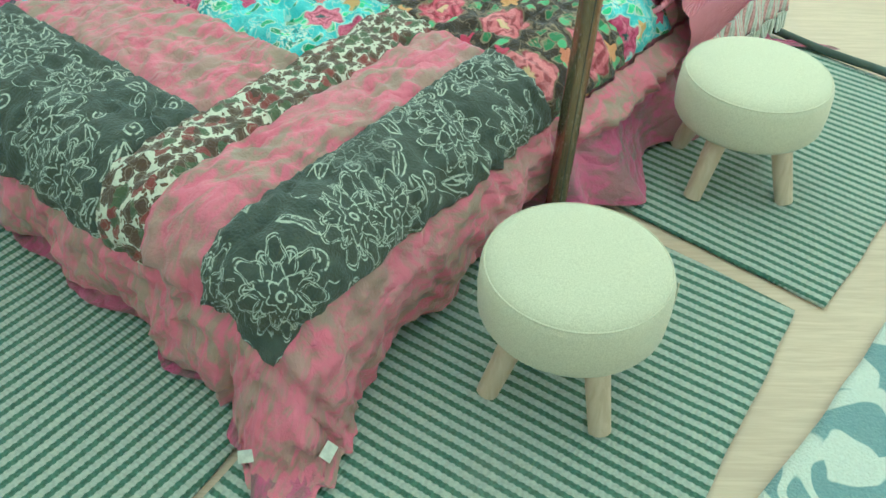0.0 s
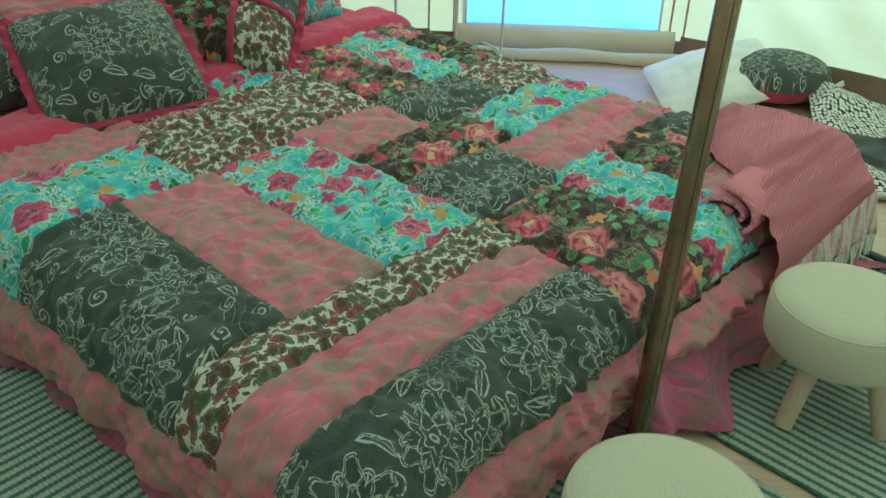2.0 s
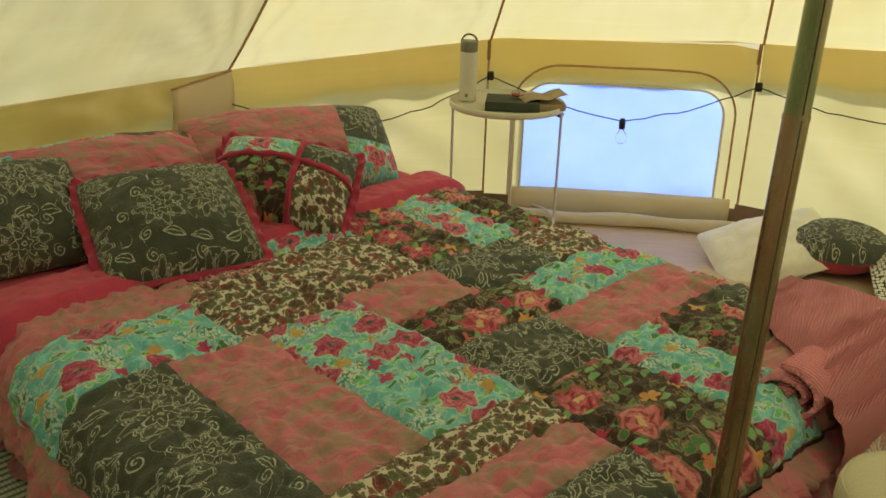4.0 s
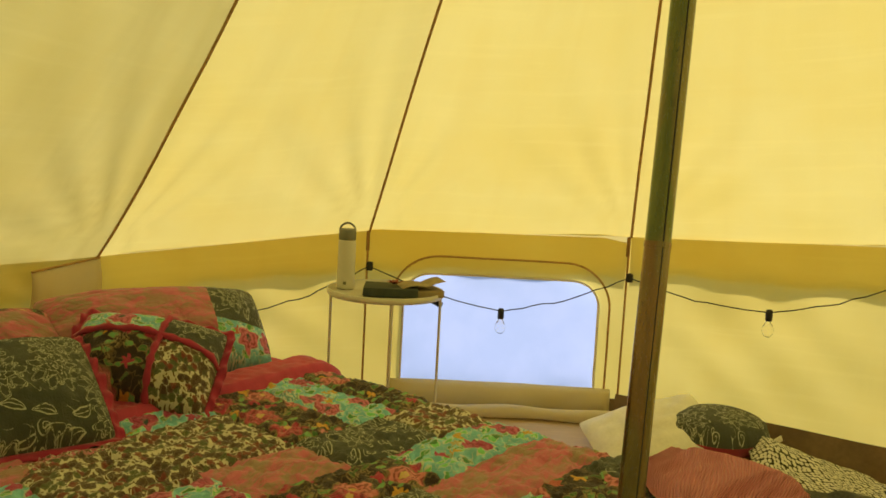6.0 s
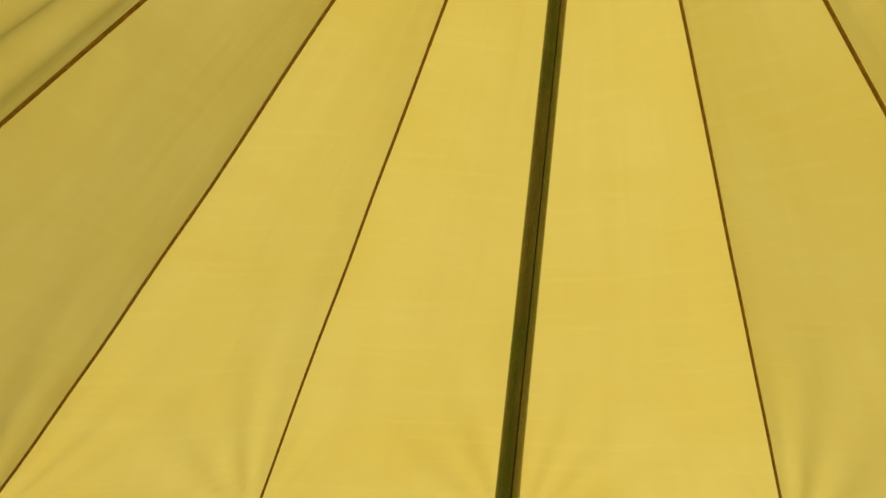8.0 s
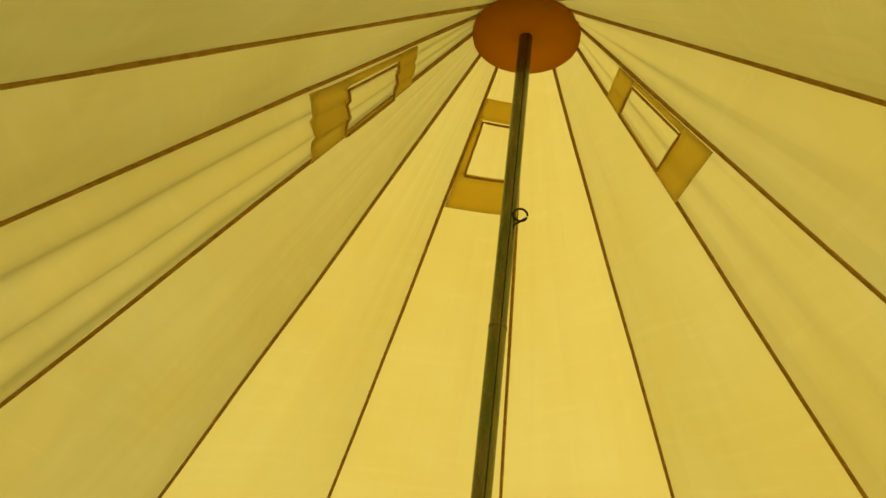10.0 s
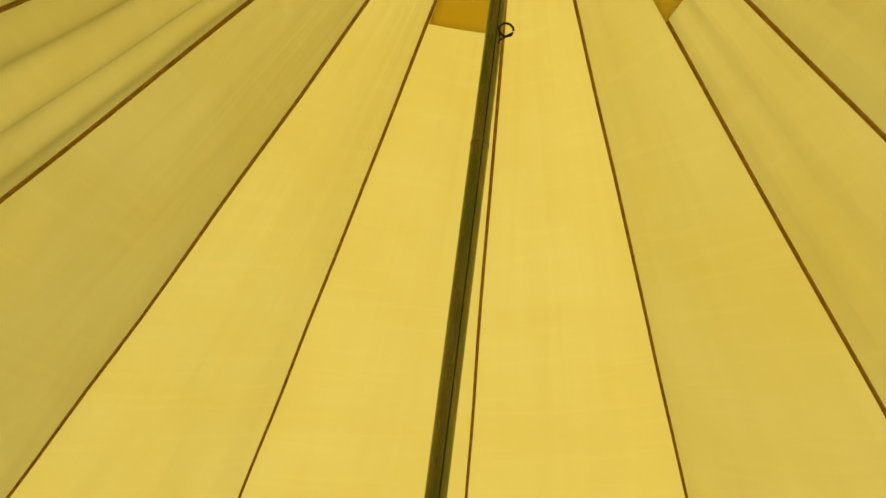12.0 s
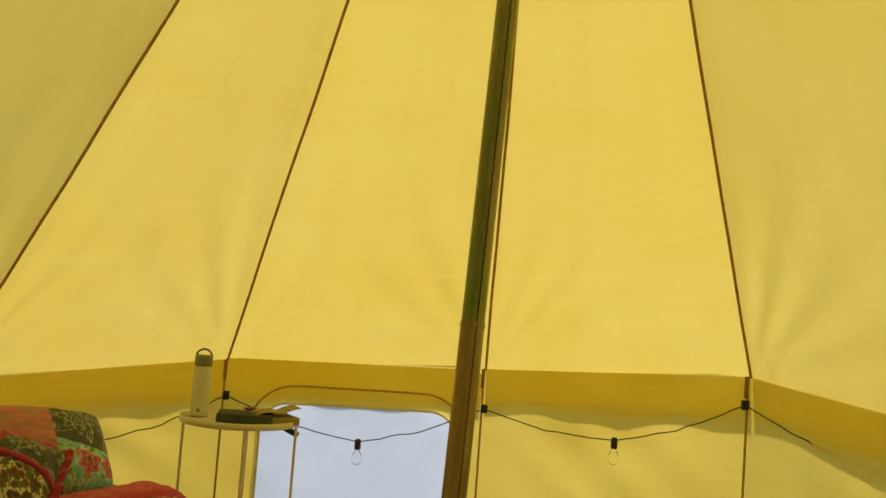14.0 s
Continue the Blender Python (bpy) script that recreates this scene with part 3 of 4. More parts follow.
def print_floral(name, ground, heads, leaf, extra, scale=9.5, size=0.042):
    k = Mat(name)
    co = k.coord("UV")
    warp = k.scaled(k.vec("SUBTRACT", k.noise3(co, 32.0), (0.5, 0.5, 0.5)), 0.030)
    cw = k.vec("ADD", co, warp)
    c = tint_var(k, co, ground)
    pale = tuple(min(0.8, x * 1.25 + 0.10) for x in ground)
    c = k.mix(k.step(k.noise(cw, 26.0, 3.0), 0.48, 0.62, 0.0, 0.7), c, pale if ground[1] > 0.3 else tuple(x * 1.5 for x in ground))
    lm, lv = leaves(k, cw, 23.0, 0.37)
    lc = k.mix(k.step(k.split(lv["Color"])[1], 0.3, 0.7), leaf, tuple(min(1, x * 2.4 + 0.05) for x in leaf))
    keep = k.step(k.split(lv["Color"])[0], 0.25, 0.33)
    c = k.mix(k.math("MULTIPLY", lm, keep), c, lc)
    rim = k.step(k.math("ABSOLUTE", k.math("SUBTRACT", lv["Distance"], 0.33)), 0.02, 0.055, 0.75, 0.0)
    c = k.mix(k.math("MULTIPLY", rim, keep), c, extra[0])
    # clusters of short strokes
    dots = k.voronoi(k.vec("MULTIPLY", cw, (1.0, 0.6, 1.0)), 150.0)
    patchy = k.step(k.noise(co, 13.0, 1.0), 0.57, 0.61)
    c = k.mix(k.math("MULTIPLY", patchy, k.step(dots["Distance"], 0.28, 0.40, 0.85, 0.0)), c, extra[0])
    c = k.mix(k.math("MULTIPLY", patchy, k.step(dots["Distance"], 0.52, 0.60, 0.0, 0.55)), c, extra[2] if ground[1] > 0.3 else ground)
    # thin pale veins and curls
    cu = k.math("ABSOLUTE", k.math("SUBTRACT", k.noise(cw, 22.0, 2.0), 0.5))
    c = k.mix(k.step(cu, 0.008, 0.022, 0.40, 0.0), c, extra[0])
    # small yellow and orange heads
    m2, q2, r2, _ = flower_mask(k, k.vec("ADD", cw, (0.31, 0.17, 0)), scale * 1.5, size * 0.42, 5, 0.25, 1.0)
    m2 = k.math("MULTIPLY", m2, k.step(r2[1], 0.22, 0.3))
    c = k.mix(m2, c, k.mix(k.step(r2[2], 0.4, 0.6), extra[1], heads[0]))
    # large heads with darker rings and a dark heart
    m, q, rc, ang = flower_mask(k, cw, scale, size, 6, 0.11, 0.85)
    m = k.math("MULTIPLY", m, k.step(rc[1], 0.34, 0.38))
    hc = k.mix(k.step(rc[2], 0.35, 0.65), heads[0], heads[1])
    ring = k.math("ABSOLUTE", k.math("SINE", k.math("ADD", k.math("MULTIPLY", q, 8.0), k.math("MULTIPLY", k.math("SINE", k.math("MULTIPLY", ang, 5.0)), 0.8))))
    hc = k.mix(k.step(ring, 0.55, 0.95, 0, 0.75), hc, heads[2])
    hc = k.mix(k.step(q, 0.20, 0.30, 1.0, 0.0), hc, extra[2])
    shade = k.step(k.noise(cw, 70.0, 3.0), 0.46, 0.66, 0.0, 0.45)
    hc = k.mix(shade, hc, tuple(min(0.85, x * 1.35 + 0.06) for x in heads[1]))
    c = k.mix(m, c, hc)
    edge = k.step(k.math("ABSOLUTE", k.math("SUBTRACT", q, 1.03)), 0.03, 0.08, 0.45, 0.0)
    c = k.mix(k.math("MULTIPLY", edge, k.step(rc[1], 0.34, 0.38)), c, extra[0])
    h = k.math("ADD", k.noise(co, 260, 2.0), k.math("MULTIPLY", k.noise(co, 14, 4.0), 3.0))
    return k.surface(c, 0.9, 0.0, k.bump(h, 0.75, 0.006), 0.15)


def print_ditsy():
    k = Mat("brown_ditsy_cotton")
    co = k.coord("UV")
    cw = k.vec("ADD", co, k.scaled(k.vec("SUBTRACT", k.noise3(co, 55.0), (0.5, 0.5, 0.5)), 0.022))
    vo = k.voronoi(cw, 48.0)
    cell = k.split(vo["Color"])
    c = k.mix(k.step(cell[0], 0.68, 0.72), (0.095, 0.055, 0.034), (0.22, 0.05, 0.04))
    c = k.mix(k.step(cell[1], 0.74, 0.78), c, (0.10, 0.12, 0.05))
    size = k.math("ADD", 0.42, k.math("MULTIPLY", cell[2], 0.20))
    d = k.math("SUBTRACT", vo["Distance"], size)
    gap = k.step(d, -0.03, 0.02)
    v2 = k.voronoi(k.vec("ADD", cw, (0.37, 0.21, 0)), 95.0)
    spot = k.math("MULTIPLY", k.step(v2["Distance"], 0.24, 0.32, 1.0, 0.0), gap)
    c = k.mix(gap, c, (0.70, 0.66, 0.50))
    c = k.mix(spot, c, (0.14, 0.08, 0.04))
    c = k.mix(k.math("MULTIPLY", k.step(k.math("ABSOLUTE", k.math("ADD", d, 0.16)), 0.015, 0.04, 0.55, 0.0), 1.0), c, (0.40, 0.33, 0.20))
    h = k.math("ADD", k.noise(co, 260, 2.0), k.math("MULTIPLY", k.noise(co, 14, 4.0), 3.0))
    return k.surface(tint_var(k, co, c, 0.08), 0.9, 0.0, k.bump(h, 0.75, 0.006), 0.15)


def print_line(name="grey_green_line_floral", ground=(0.073, 0.083, 0.066), line=(0.52, 0.53, 0.41)):
    """Grey-green cotton with pale drawn flower heads of pointed petals, paired leaves and curled tendrils."""
    k = Mat(name)
    co = k.coord("UV")
    cw = k.vec("ADD", co, k.scaled(k.vec("SUBTRACT", k.noise3(co, 24.0), (0.5, 0.5, 0.5)), 0.014))
    c = tint_var(k, co, ground, 0.25)

    def cells(vec, scale, random_):
        vo = k.voronoi(vec, scale, "F1", random_)
        loc = k.vec("SUBTRACT", vec, vo["Position"])
        p, rc = k.split(loc), k.split(vo["Color"])
        ang = k.math("ADD", k.math("ARCTAN2", p[1], p[0]), k.math("MULTIPLY", rc[0], 6.28))
        return ang, k.vec("LENGTH", loc), rc

    def stroke(d, w):
        return k.step(k.math("ABSOLUTE", d), w * 0.6, w * 1.25, 1.0, 0.0)

    # heads: four rings of pointed petals, each drawn as an outline
    ang, rad, rc = cells(cw, 6.6, 0.6)
    on = k.step(rc[1], 0.10, 0.14)
    drawn = stroke(k.math("SUBTRACT", rad, 0.006), 0.0016)
    for i, (size, n, deep) in enumerate(((0.060, 8.0, 0.42), (0.046, 8.0, 0.40), (0.031, 6.0, 0.36), (0.018, 5.0, 0.30))):
        lobe = k.math("POWER", k.math("ABSOLUTE", k.math("COSINE", k.math("ADD", k.math("MULTIPLY", ang, n / 2), math.pi / 2 * (i % 2)))), 0.8)
        lim = k.math("MULTIPLY", k.math("ADD", 1.0 - deep, k.math("MULTIPLY", lobe, deep)), size)
        gap = k.math("SUBTRACT", rad, k.math("ADD", lim, k.step(lobe, 0.78, 1.0, 0.0, size * 0.20)))
        drawn = k.math("MAXIMUM", drawn, stroke(gap, 0.0014))
        if i < 2:
            drawn = k.math("MAXIMUM", drawn, k.math("MULTIPLY", stroke(k.math("ADD", gap, 0.0055), 0.0011), k.step(lobe, 0.45, 0.6)))
    rib = k.math("ABSOLUTE", k.math("SINE", k.math("ADD", k.math("MULTIPLY", ang, 4.0), 1.571)))
    drawn = k.math("MAXIMUM", drawn, k.math("MULTIPLY", k.step(rib, 0.05, 0.12, 1.0, 0.0), k.math("MULTIPLY", k.step(rad, 0.034, 0.036), k.step(rad, 0.050, 0.053, 1.0, 0.0))))
    drawn = k.math("MULTIPLY", drawn, on)
    # leaves with a midrib, and curls, in the spaces between
    ang2, rad2, rc2 = cells(k.vec("ADD", cw, (0.43, 0.19, 0.0)), 14.5, 0.9)
    lx = k.math("MULTIPLY", rad2, k.math("COSINE", ang2))
    ly = k.math("MULTIPLY", rad2, k.math("SINE", ang2))
    bow = k.math("SUBTRACT", ly, k.math("MULTIPLY", k.math("MULTIPLY", lx, lx), 9.0))
    half = k.math("SUBTRACT", 0.011, k.math("MULTIPLY", k.math("MULTIPLY", lx, lx), 13.0))
    leaf = k.math("MAXIMUM", stroke(k.math("SUBTRACT", k.math("ABSOLUTE", bow), half), 0.0017), k.math("MULTIPLY", stroke(bow, 0.0013), k.step(half, 0.001, 0.002)))
    leaf = k.math("MULTIPLY", leaf, k.step(rad2, 0.030, 0.034, 1.0, 0.0))
    turn = k.math("FRACT", k.math("ADD", k.math("DIVIDE", ang2, 6.2832), k.math("DIVIDE", rad2, 0.0105)))
    curl = k.math("MULTIPLY", k.step(k.math("ABSOLUTE", k.math("SUBTRACT", turn, 0.5)), 0.10, 0.19, 1.0, 0.0), k.step(rad2, 0.017, 0.019, 1.0, 0.0))
    pick = k.step(rc2[1], 0.55, 0.56)
    between = k.math("ADD", k.math("MULTIPLY", leaf, k.math("SUBTRACT", 1.0, pick)), k.math("MULTIPLY", curl, pick))
    st = k.step(k.math("ABSOLUTE", k.math("SUBTRACT", k.noise(co, 8.0, 1.0, 0.4, 1.8), 0.5)), 0.003, 0.007, 1.0, 0.0)
    st = k.math("MULTIPLY", st, k.step(k.noise(co, 12.0, 1.0), 0.50, 0.54))
    free = k.math("MAXIMUM", k.step(rad, 0.058, 0.068), k.math("SUBTRACT", 1.0, on))
    f = k.math("MAXIMUM", drawn, k.math("MULTIPLY", k.math("MAXIMUM", between, st), free))
    brk = k.step(k.noise(co, 150, 2.0), 0.36, 0.46)
    c = k.mix(k.math("MULTIPLY", f, brk), c, line)
    h = k.math("ADD", k.noise(co, 260, 2.0), k.math("MULTIPLY", k.noise(co, 14, 4.0), 3.0))
    return k.surface(c, 0.9, 0.0, k.bump(h, 0.75, 0.006), 0.15)


def print_pink_shaded(name="pink_cotton_painted_wrinkle_shade", a=(0.60, 0.15, 0.225), b=(0.34, 0.245, 0.17)):
    k = Mat(name)
    co = k.coord("UV")
    w = k.vec("MULTIPLY", co, (1.0, 2.1, 1.0))
    n1 = k.noise(w, 13.0, 5.0, 0.60, 0.9)
    n2 = k.noise(co, 90.0, 3.0)
    f = k.math("ADD", k.math("MULTIPLY", n1, 0.8), k.math("MULTIPLY", n2, 0.2))
    # tan mottling: partly the cotton's own, mostly wrinkle shade put into the colour
    c = k.mix(k.step(f, 0.41, 0.59), a, b)
    c = k.mix(k.step(k.noise(co, 5.0, 3.0), 0.35, 0.75, 0.0, 0.45), c, (0.60, 0.22, 0.28))
    crk = k.math("ABSOLUTE", k.math("SUBTRACT", k.noise(k.vec("MULTIPLY", co, (1.0, 1.6, 1.0)), 7.0, 3.0, 0.5, 0.3), 0.5))
    h = k.math("ADD", k.math("MULTIPLY", k.noise(co, 260, 2.0), 0.25), k.math("MULTIPLY", crk, 6.0))
    return k.surface(c, 0.9, 0.0, k.bump(h, 0.75, 0.012), 0.15)


TURQ = print_floral("turquoise_floral_cotton", (0.19, 0.53, 0.60), ((0.46, 0.06, 0.17), (0.62, 0.17, 0.26), (0.26, 0.02, 0.08)), (0.06, 0.24, 0.07), ((0.78, 0.74, 0.62), (0.62, 0.38, 0.06), (0.03, 0.07, 0.08)), 8.6, 0.045)
DARK = print_floral("dark_rose_cotton", (0.040, 0.024, 0.017), ((0.48, 0.045, 0.10), (0.66, 0.22, 0.22), (0.18, 0.012, 0.03)), (0.060, 0.165, 0.04), ((0.34, 0.24, 0.11), (0.68, 0.36, 0.05), (0.68, 0.50, 0.18)), 7.4, 0.054)
DITSY = print_ditsy()
LINE = print_line()
PINK_SHADED = print_pink_shaded()
RED_SHEET = plain("red_cotton_sheet", (0.50, 0.05, 0.115), 0.9, var=0.15, scale=18, sheen=0.2)
RUFFLE = plain("crimson_ruffle_cotton", (0.40, 0.03, 0.085), 0.9, var=0.2, scale=25, sheen=0.2)
MATTRESS = plain("white_mattress_ticking", (0.62, 0.60, 0.55), 0.9)
KIND = {"T": TURQ, "D": DARK, "B": DITSY, "G": LINE, "P": PINK_SHADED}
WORDS = {"T": "turquoise floral cotton patch", "D": "dark brown rose-print cotton patch", "B": "brown and cream ditsy cotton patch", "G": "grey-green cotton patch with cream drawn flowers", "P": "pink cotton patch with tan mottling and painted wrinkle shade"}

bedding = thing("mattress", "low double mattress on the tent floor", "mattress")
part("ticking", grid(lambda a, b: bed(TOP[0] + 0.03 + (TOP[1] - TOP[0] - 0.06) * a, TOP[2] + 0.03 + (TOP[3] - TOP[2] - 0.06) * b, BED_Z - 0.03), 4, 4), MATTRESS, bedding)
bm = box(0.08, 0.07, 0.02, 1.65, 1.92, BED_Z - 0.04, 0.05)
core = part("core", bm, MATTRESS, bedding)
core.matrix_world = Matrix(((BV.x, BU.x, 0, BED_A.x), (BV.y, BU.y, 0, BED_A.y), (0, 0, 1, 0), (0, 0, 0, 1)))


def cloth_patch(v0, v1, u0, u1, fn, step=0.0095, seam=True, puff=0.006):
    nu, nv = max(4, round((v1 - v0) / step)), max(4, round((u1 - u0) / step))

    def place(a, b):
        p = fn(v0 + (v1 - v0) * a, u0 + (u1 - u0) * b)
        return p

    return grid(place, nu, nv, lambda a, b: (v0 + (v1 - v0) * a, u0 + (u1 - u0) * b))


def pucker(v, u, e):
    """Gathers drawn in by the stitching, strongest a finger's width from a seam."""
    e = max(e, 0.0)
    return 0.011 * (e / 0.02) * math.exp(1 - e / 0.02) * 0.8 * noise.noise(Vector((v * 34, u * 34, 3.0)))


quilt = thing("patchwork_quilt", "puffy patchwork quilt of floral and pink cotton on the bed", "quilt")
# pieces by the bed's width, then its length from the foot
FOOT_PATCHES = [
    (-0.02, 0.775, -0.005, 0.19, "G"), (-0.02, 0.775, 0.19, 0.325, "P"), (-0.03, 0.79, 0.325, 0.445, "B"), (0.775, 1.07, -0.005, 0.19, "D"),
    (0.775, 1.07, 0.19, 0.445, "D"), (1.07, 1.27, 0.0, 0.475, "T"), (1.27, 1.50, 0.23, 0.475, "D"), (1.27, 1.50, 0.0, 0.23, "P"),
    (1.50, 1.74, 0.0, 0.475, "G"), (-0.03, 0.275, 0.445, 1.03, "G"), (0.275, 0.515, 0.445, 1.03, "P"), (0.515, 0.785, 0.445, 1.03, "T"),
    (0.785, 1.10, 0.445, 0.68, "G"), (1.10, 1.62, 0.475, 0.67, "P"), (1.62, 1.74, 0.475, 0.67, "D"),
]
HEAD_PATCHES = [
    (0.785, 1.06, 0.68, 0.87, "D"), (0.775, 1.08, 0.87, 1.065, "P"), (1.06, 1.20, 0.67, 0.87, "D"), (1.20, 1.74, 0.67, 0.87, "T"),
    (1.08, 1.42, 0.87, 1.09, "G"), (1.42, 1.74, 0.87, 1.09, "B"), (-0.03, 0.47, 1.03, 1.29, "T"), (0.47, 1.08, 1.065, 1.40, "B"),
    (0.47, 0.775, 1.03, 1.065, "B"), (1.08, 1.31, 1.09, 1.62, "D"), (1.31, 1.50, 1.09, 1.62, "T"), (1.50, 1.74, 1.09, 1.62, "D"),
    (-0.03, 0.80, 1.29, 1.40, "P"), (0.80, 1.08, 1.40, 1.56, "T"), (-0.03, 0.80, 1.40, 1.50, "P"),
]
for v0, v1, u0, u1, kd in FOOT_PATCHES + HEAD_PATCHES:
    def puffed(v, u):
        e = min(v - v0, v1 - v, u - u0, u1 - u)
        return drape(v, u, 0.015 + 0.012 * (1 - math.exp(-e / 0.016)) + pucker(v, u, e))

    part("patch", cloth_patch(v0, v1, u0, u1, puffed), KIND[kd], quilt, WORDS[kd])
# mottled border that hangs over the sides
for v0, v1, u0, u1 in ((-0.17, -0.02, -0.20, 1.50), (-0.02, 0.775, -0.20, -0.005), (0.775, 1.74, -0.10, -0.002), (1.74, 1.95, -0.14, 1.55)):
    def hemmed(v, u):
        e = min(v - v0, v1 - v, u - u0, u1 - u)
        if v < 0:
            v = -0.02 + (v + 0.02) * (1.0 + 0.22 * math.exp(-((u - 0.05) / 0.22) ** 2))
        if u < 0:
            u = -0.015 + (u + 0.015) * (1.0 + 0.12 * math.exp(-((v - 0.05) / 0.2) ** 2) - 0.30 * min(max(v, 0.0), 0.8) / 0.8)
        bulge = 0.05 * min(1, (v - 0.78) / 0.14) * math.sin(math.pi * min(max(-u / 0.11, 0), 1)) if v > 0.78 else 0.012 * math.sin(math.pi * min(max(-u / 0.15, 0), 1))
        return drape(v, u, 0.013 + bulge + 0.018 * (1 - math.exp(-max(e, 0) / 0.025)) + 1.5 * pucker(v, u, e))

    part("border", cloth_patch(v0, v1, u0, u1, hemmed), PINK_SHADED, quilt, "pink quilt border with tan mottling and painted wrinkle shade")

part("backing", cloth_patch(-0.03, 1.76, -0.03, 1.51, lambda v, u: drape(v, u, 0.006), 0.025), PINK_SHADED, quilt, "pink quilt backing with tan mottling and painted wrinkle shade")

skirt = thing("bed_skirt", "gathered mauve pink fitted skirt hanging to the floor", "bed skirt")
SKIRT = print_pink_shaded("mauve_pink_skirt_cotton", (0.44, 0.08, 0.21), (0.21, 0.125, 0.13))
for v0, v1, u0, u1 in ((-0.22, 0.03, -0.20, 1.95), (0.03, 1.74, -0.20, 0.03), (1.70, 1.95, -0.20, 1.95)):
    def gathered(v, u):
        """Deep gathers that open towards the floor, fullest beyond the pole."""
        p = drape(v, u, -0.012, 0.4)
        d = max(0.0, BED_Z - 0.08 - p.z) / (BED_Z - 0.08)
        far = min(max((v - 0.66) / 0.16, 0.0), 1.0) if u < 0.1 else 0.0
        w = (0.018 + 0.035 * far) * d
        p = p - BU * (0.12 * far * d ** 0.8 * (1.0 - 0.5 * min(max((v - 1.1) / 0.5, 0), 1)))
        return p - BU * (w * (0.6 + math.sin(v * 34 + 2 * math.sin(v * 9)))) * (1 if u < 0.1 else 0) - BV * (w * (0.5 + math.sin(u * 30))) * (1 if v < 0.05 else 0)

    part("cloth", cloth_patch(v0, v1, u0, u1, gathered), SKIRT, skirt)
sheet = thing("bed_sheet", "crimson cotton sheet folded back below the pillows", "sheet")
def turned_back(u, v):
    """The fold lies higher towards the far side of the bed."""
    return u + 0.085 * v * (2.05 - u) / 0.65


part("cloth", cloth_patch(-0.1, 1.80, 1.40, 2.05, lambda v, u: drape(v, turned_back(u, v), 0.016 + (0.042 if u < 1.56 else max(0.0, 0.042 - 0.7 * (u - 1.56))) * min(1, (u - 1.40) / 0.03), 0.4)), RED_SHEET, sheet)


# ---- stools ----
def linen_material():
    k = Mat("cream_linen")
    co = k.coord()
    s = k.split(co)
    w = k.noise(k.scaled(co, (300, 300, 300)), 1.5, 2.0)
    big = k.noise(co, 6.0, 3.0)
    c = k.mix(k.step(w, 0.3, 0.7), (0.53, 0.482, 0.315), (0.65, 0.598, 0.405))
    c = k.mix(k.step(big, 0.4, 0.8, 0, 0.25), c, (0.48, 0.432, 0.285))
    return k.surface(c, 0.95, 0.0, k.bump(w, 0.4, 0.002), 0.2)


LINEN = linen_material()


def wood_material(name, a, b):
    k = Mat(name)
    co = k.coord()
    g = k.noise(k.scaled(co, (60, 60, 5)), 1.0, 4.0, 0.6, 0.5)
    c = k.mix(k.step(g, 0.3, 0.7), a, b)
    return k.surface(c, 0.55, 0.0, k.bump(g, 0.15, 0.001))


BEECH = wood_material("pale_beech", (0.50, 0.38, 0.23), (0.62, 0.49, 0.32))
STOOL_H = 0.275


def stool(x, y, turn):
    st = thing("round_stool", "round cream linen stool on four splayed beech legs", "stool", pose(x, y, 0.010, 0, 0, turn), "round linen stools")
    h, r, d = STOOL_H - 0.012, 0.154, 0.112
    prof = [(0.02, h - d), (r - 0.02, h - d), (r - 0.006, h - d + 0.004), (r, h - d + 0.014), (r + 0.002, h - 0.06), (r, h - 0.022), (r - 0.005, h - 0.010), (r - 0.015, h - 0.002), (r * 0.75, h + 0.005), (r * 0.4, h + 0.008), (0.01, h + 0.009)]
    seat = part("seat", lathe(prof, 48), LINEN, st)
    part("piping", tube([((r - 0.006) * math.cos(t), (r - 0.006) * math.sin(t), h - 0.009) for t in [i * 2 * math.pi / 48 for i in range(49)]], 0.0019, 6, False), LINEN, seat)
    part("side_seam", tube([(r + 0.002, 0, h - 0.015), (r + 0.003, 0, h - 0.06), (r + 0.001, 0, h - d + 0.01)], 0.0015, 5), LINEN, seat)
    for i in range(4):
        t = i * math.pi / 2 + 0.6
        a, b = Vector((0.085 * math.cos(t), 0.085 * math.sin(t), h - d + 0.004)), Vector((0.140 * math.cos(t), 0.140 * math.sin(t), 0.0))
        part("leg", tube([a.lerp(b, j / 6) for j in range(7)], 0.02, 16, radii=[0.0225 - 0.0035 * j / 6 for j in range(7)]), BEECH, st)
    return st


stool(-0.193, -0.877, -12)
stool(0.244, -0.291, 8)

# ---- side table ----
TABLE = Vector((-0.727, 1.665, 0.0))
TABLE_Z, TABLE_R = 0.525, 0.225
WHITE_METAL = plain("cream_painted_metal", (0.66, 0.63, 0.52), 0.45, var=0.06, scale=8, bump=0.05)
tab = thing("side_table", "round cream metal tray table on thin legs", "table", Matrix.Translation(TABLE))
part("top", lathe([(0.01, TABLE_Z - 0.012), (TABLE_R - 0.006, TABLE_Z - 0.012), (TABLE_R, TABLE_Z - 0.008), (TABLE_R, TABLE_Z + 0.012), (TABLE_R - 0.004, TABLE_Z + 0.013), (TABLE_R - 0.006, TABLE_Z), (0.01, TABLE_Z)], 56), WHITE_METAL, tab)
for t in (176, 8, 88, 282):
    c, s = math.cos(radians(t)), math.sin(radians(t))
    part("leg", tube([(0.215 * c, 0.215 * s, TABLE_Z - 0.012 - (TABLE_Z - 0.014) * i / 6) for i in range(7)], 0.0055, 8), WHITE_METAL, tab)
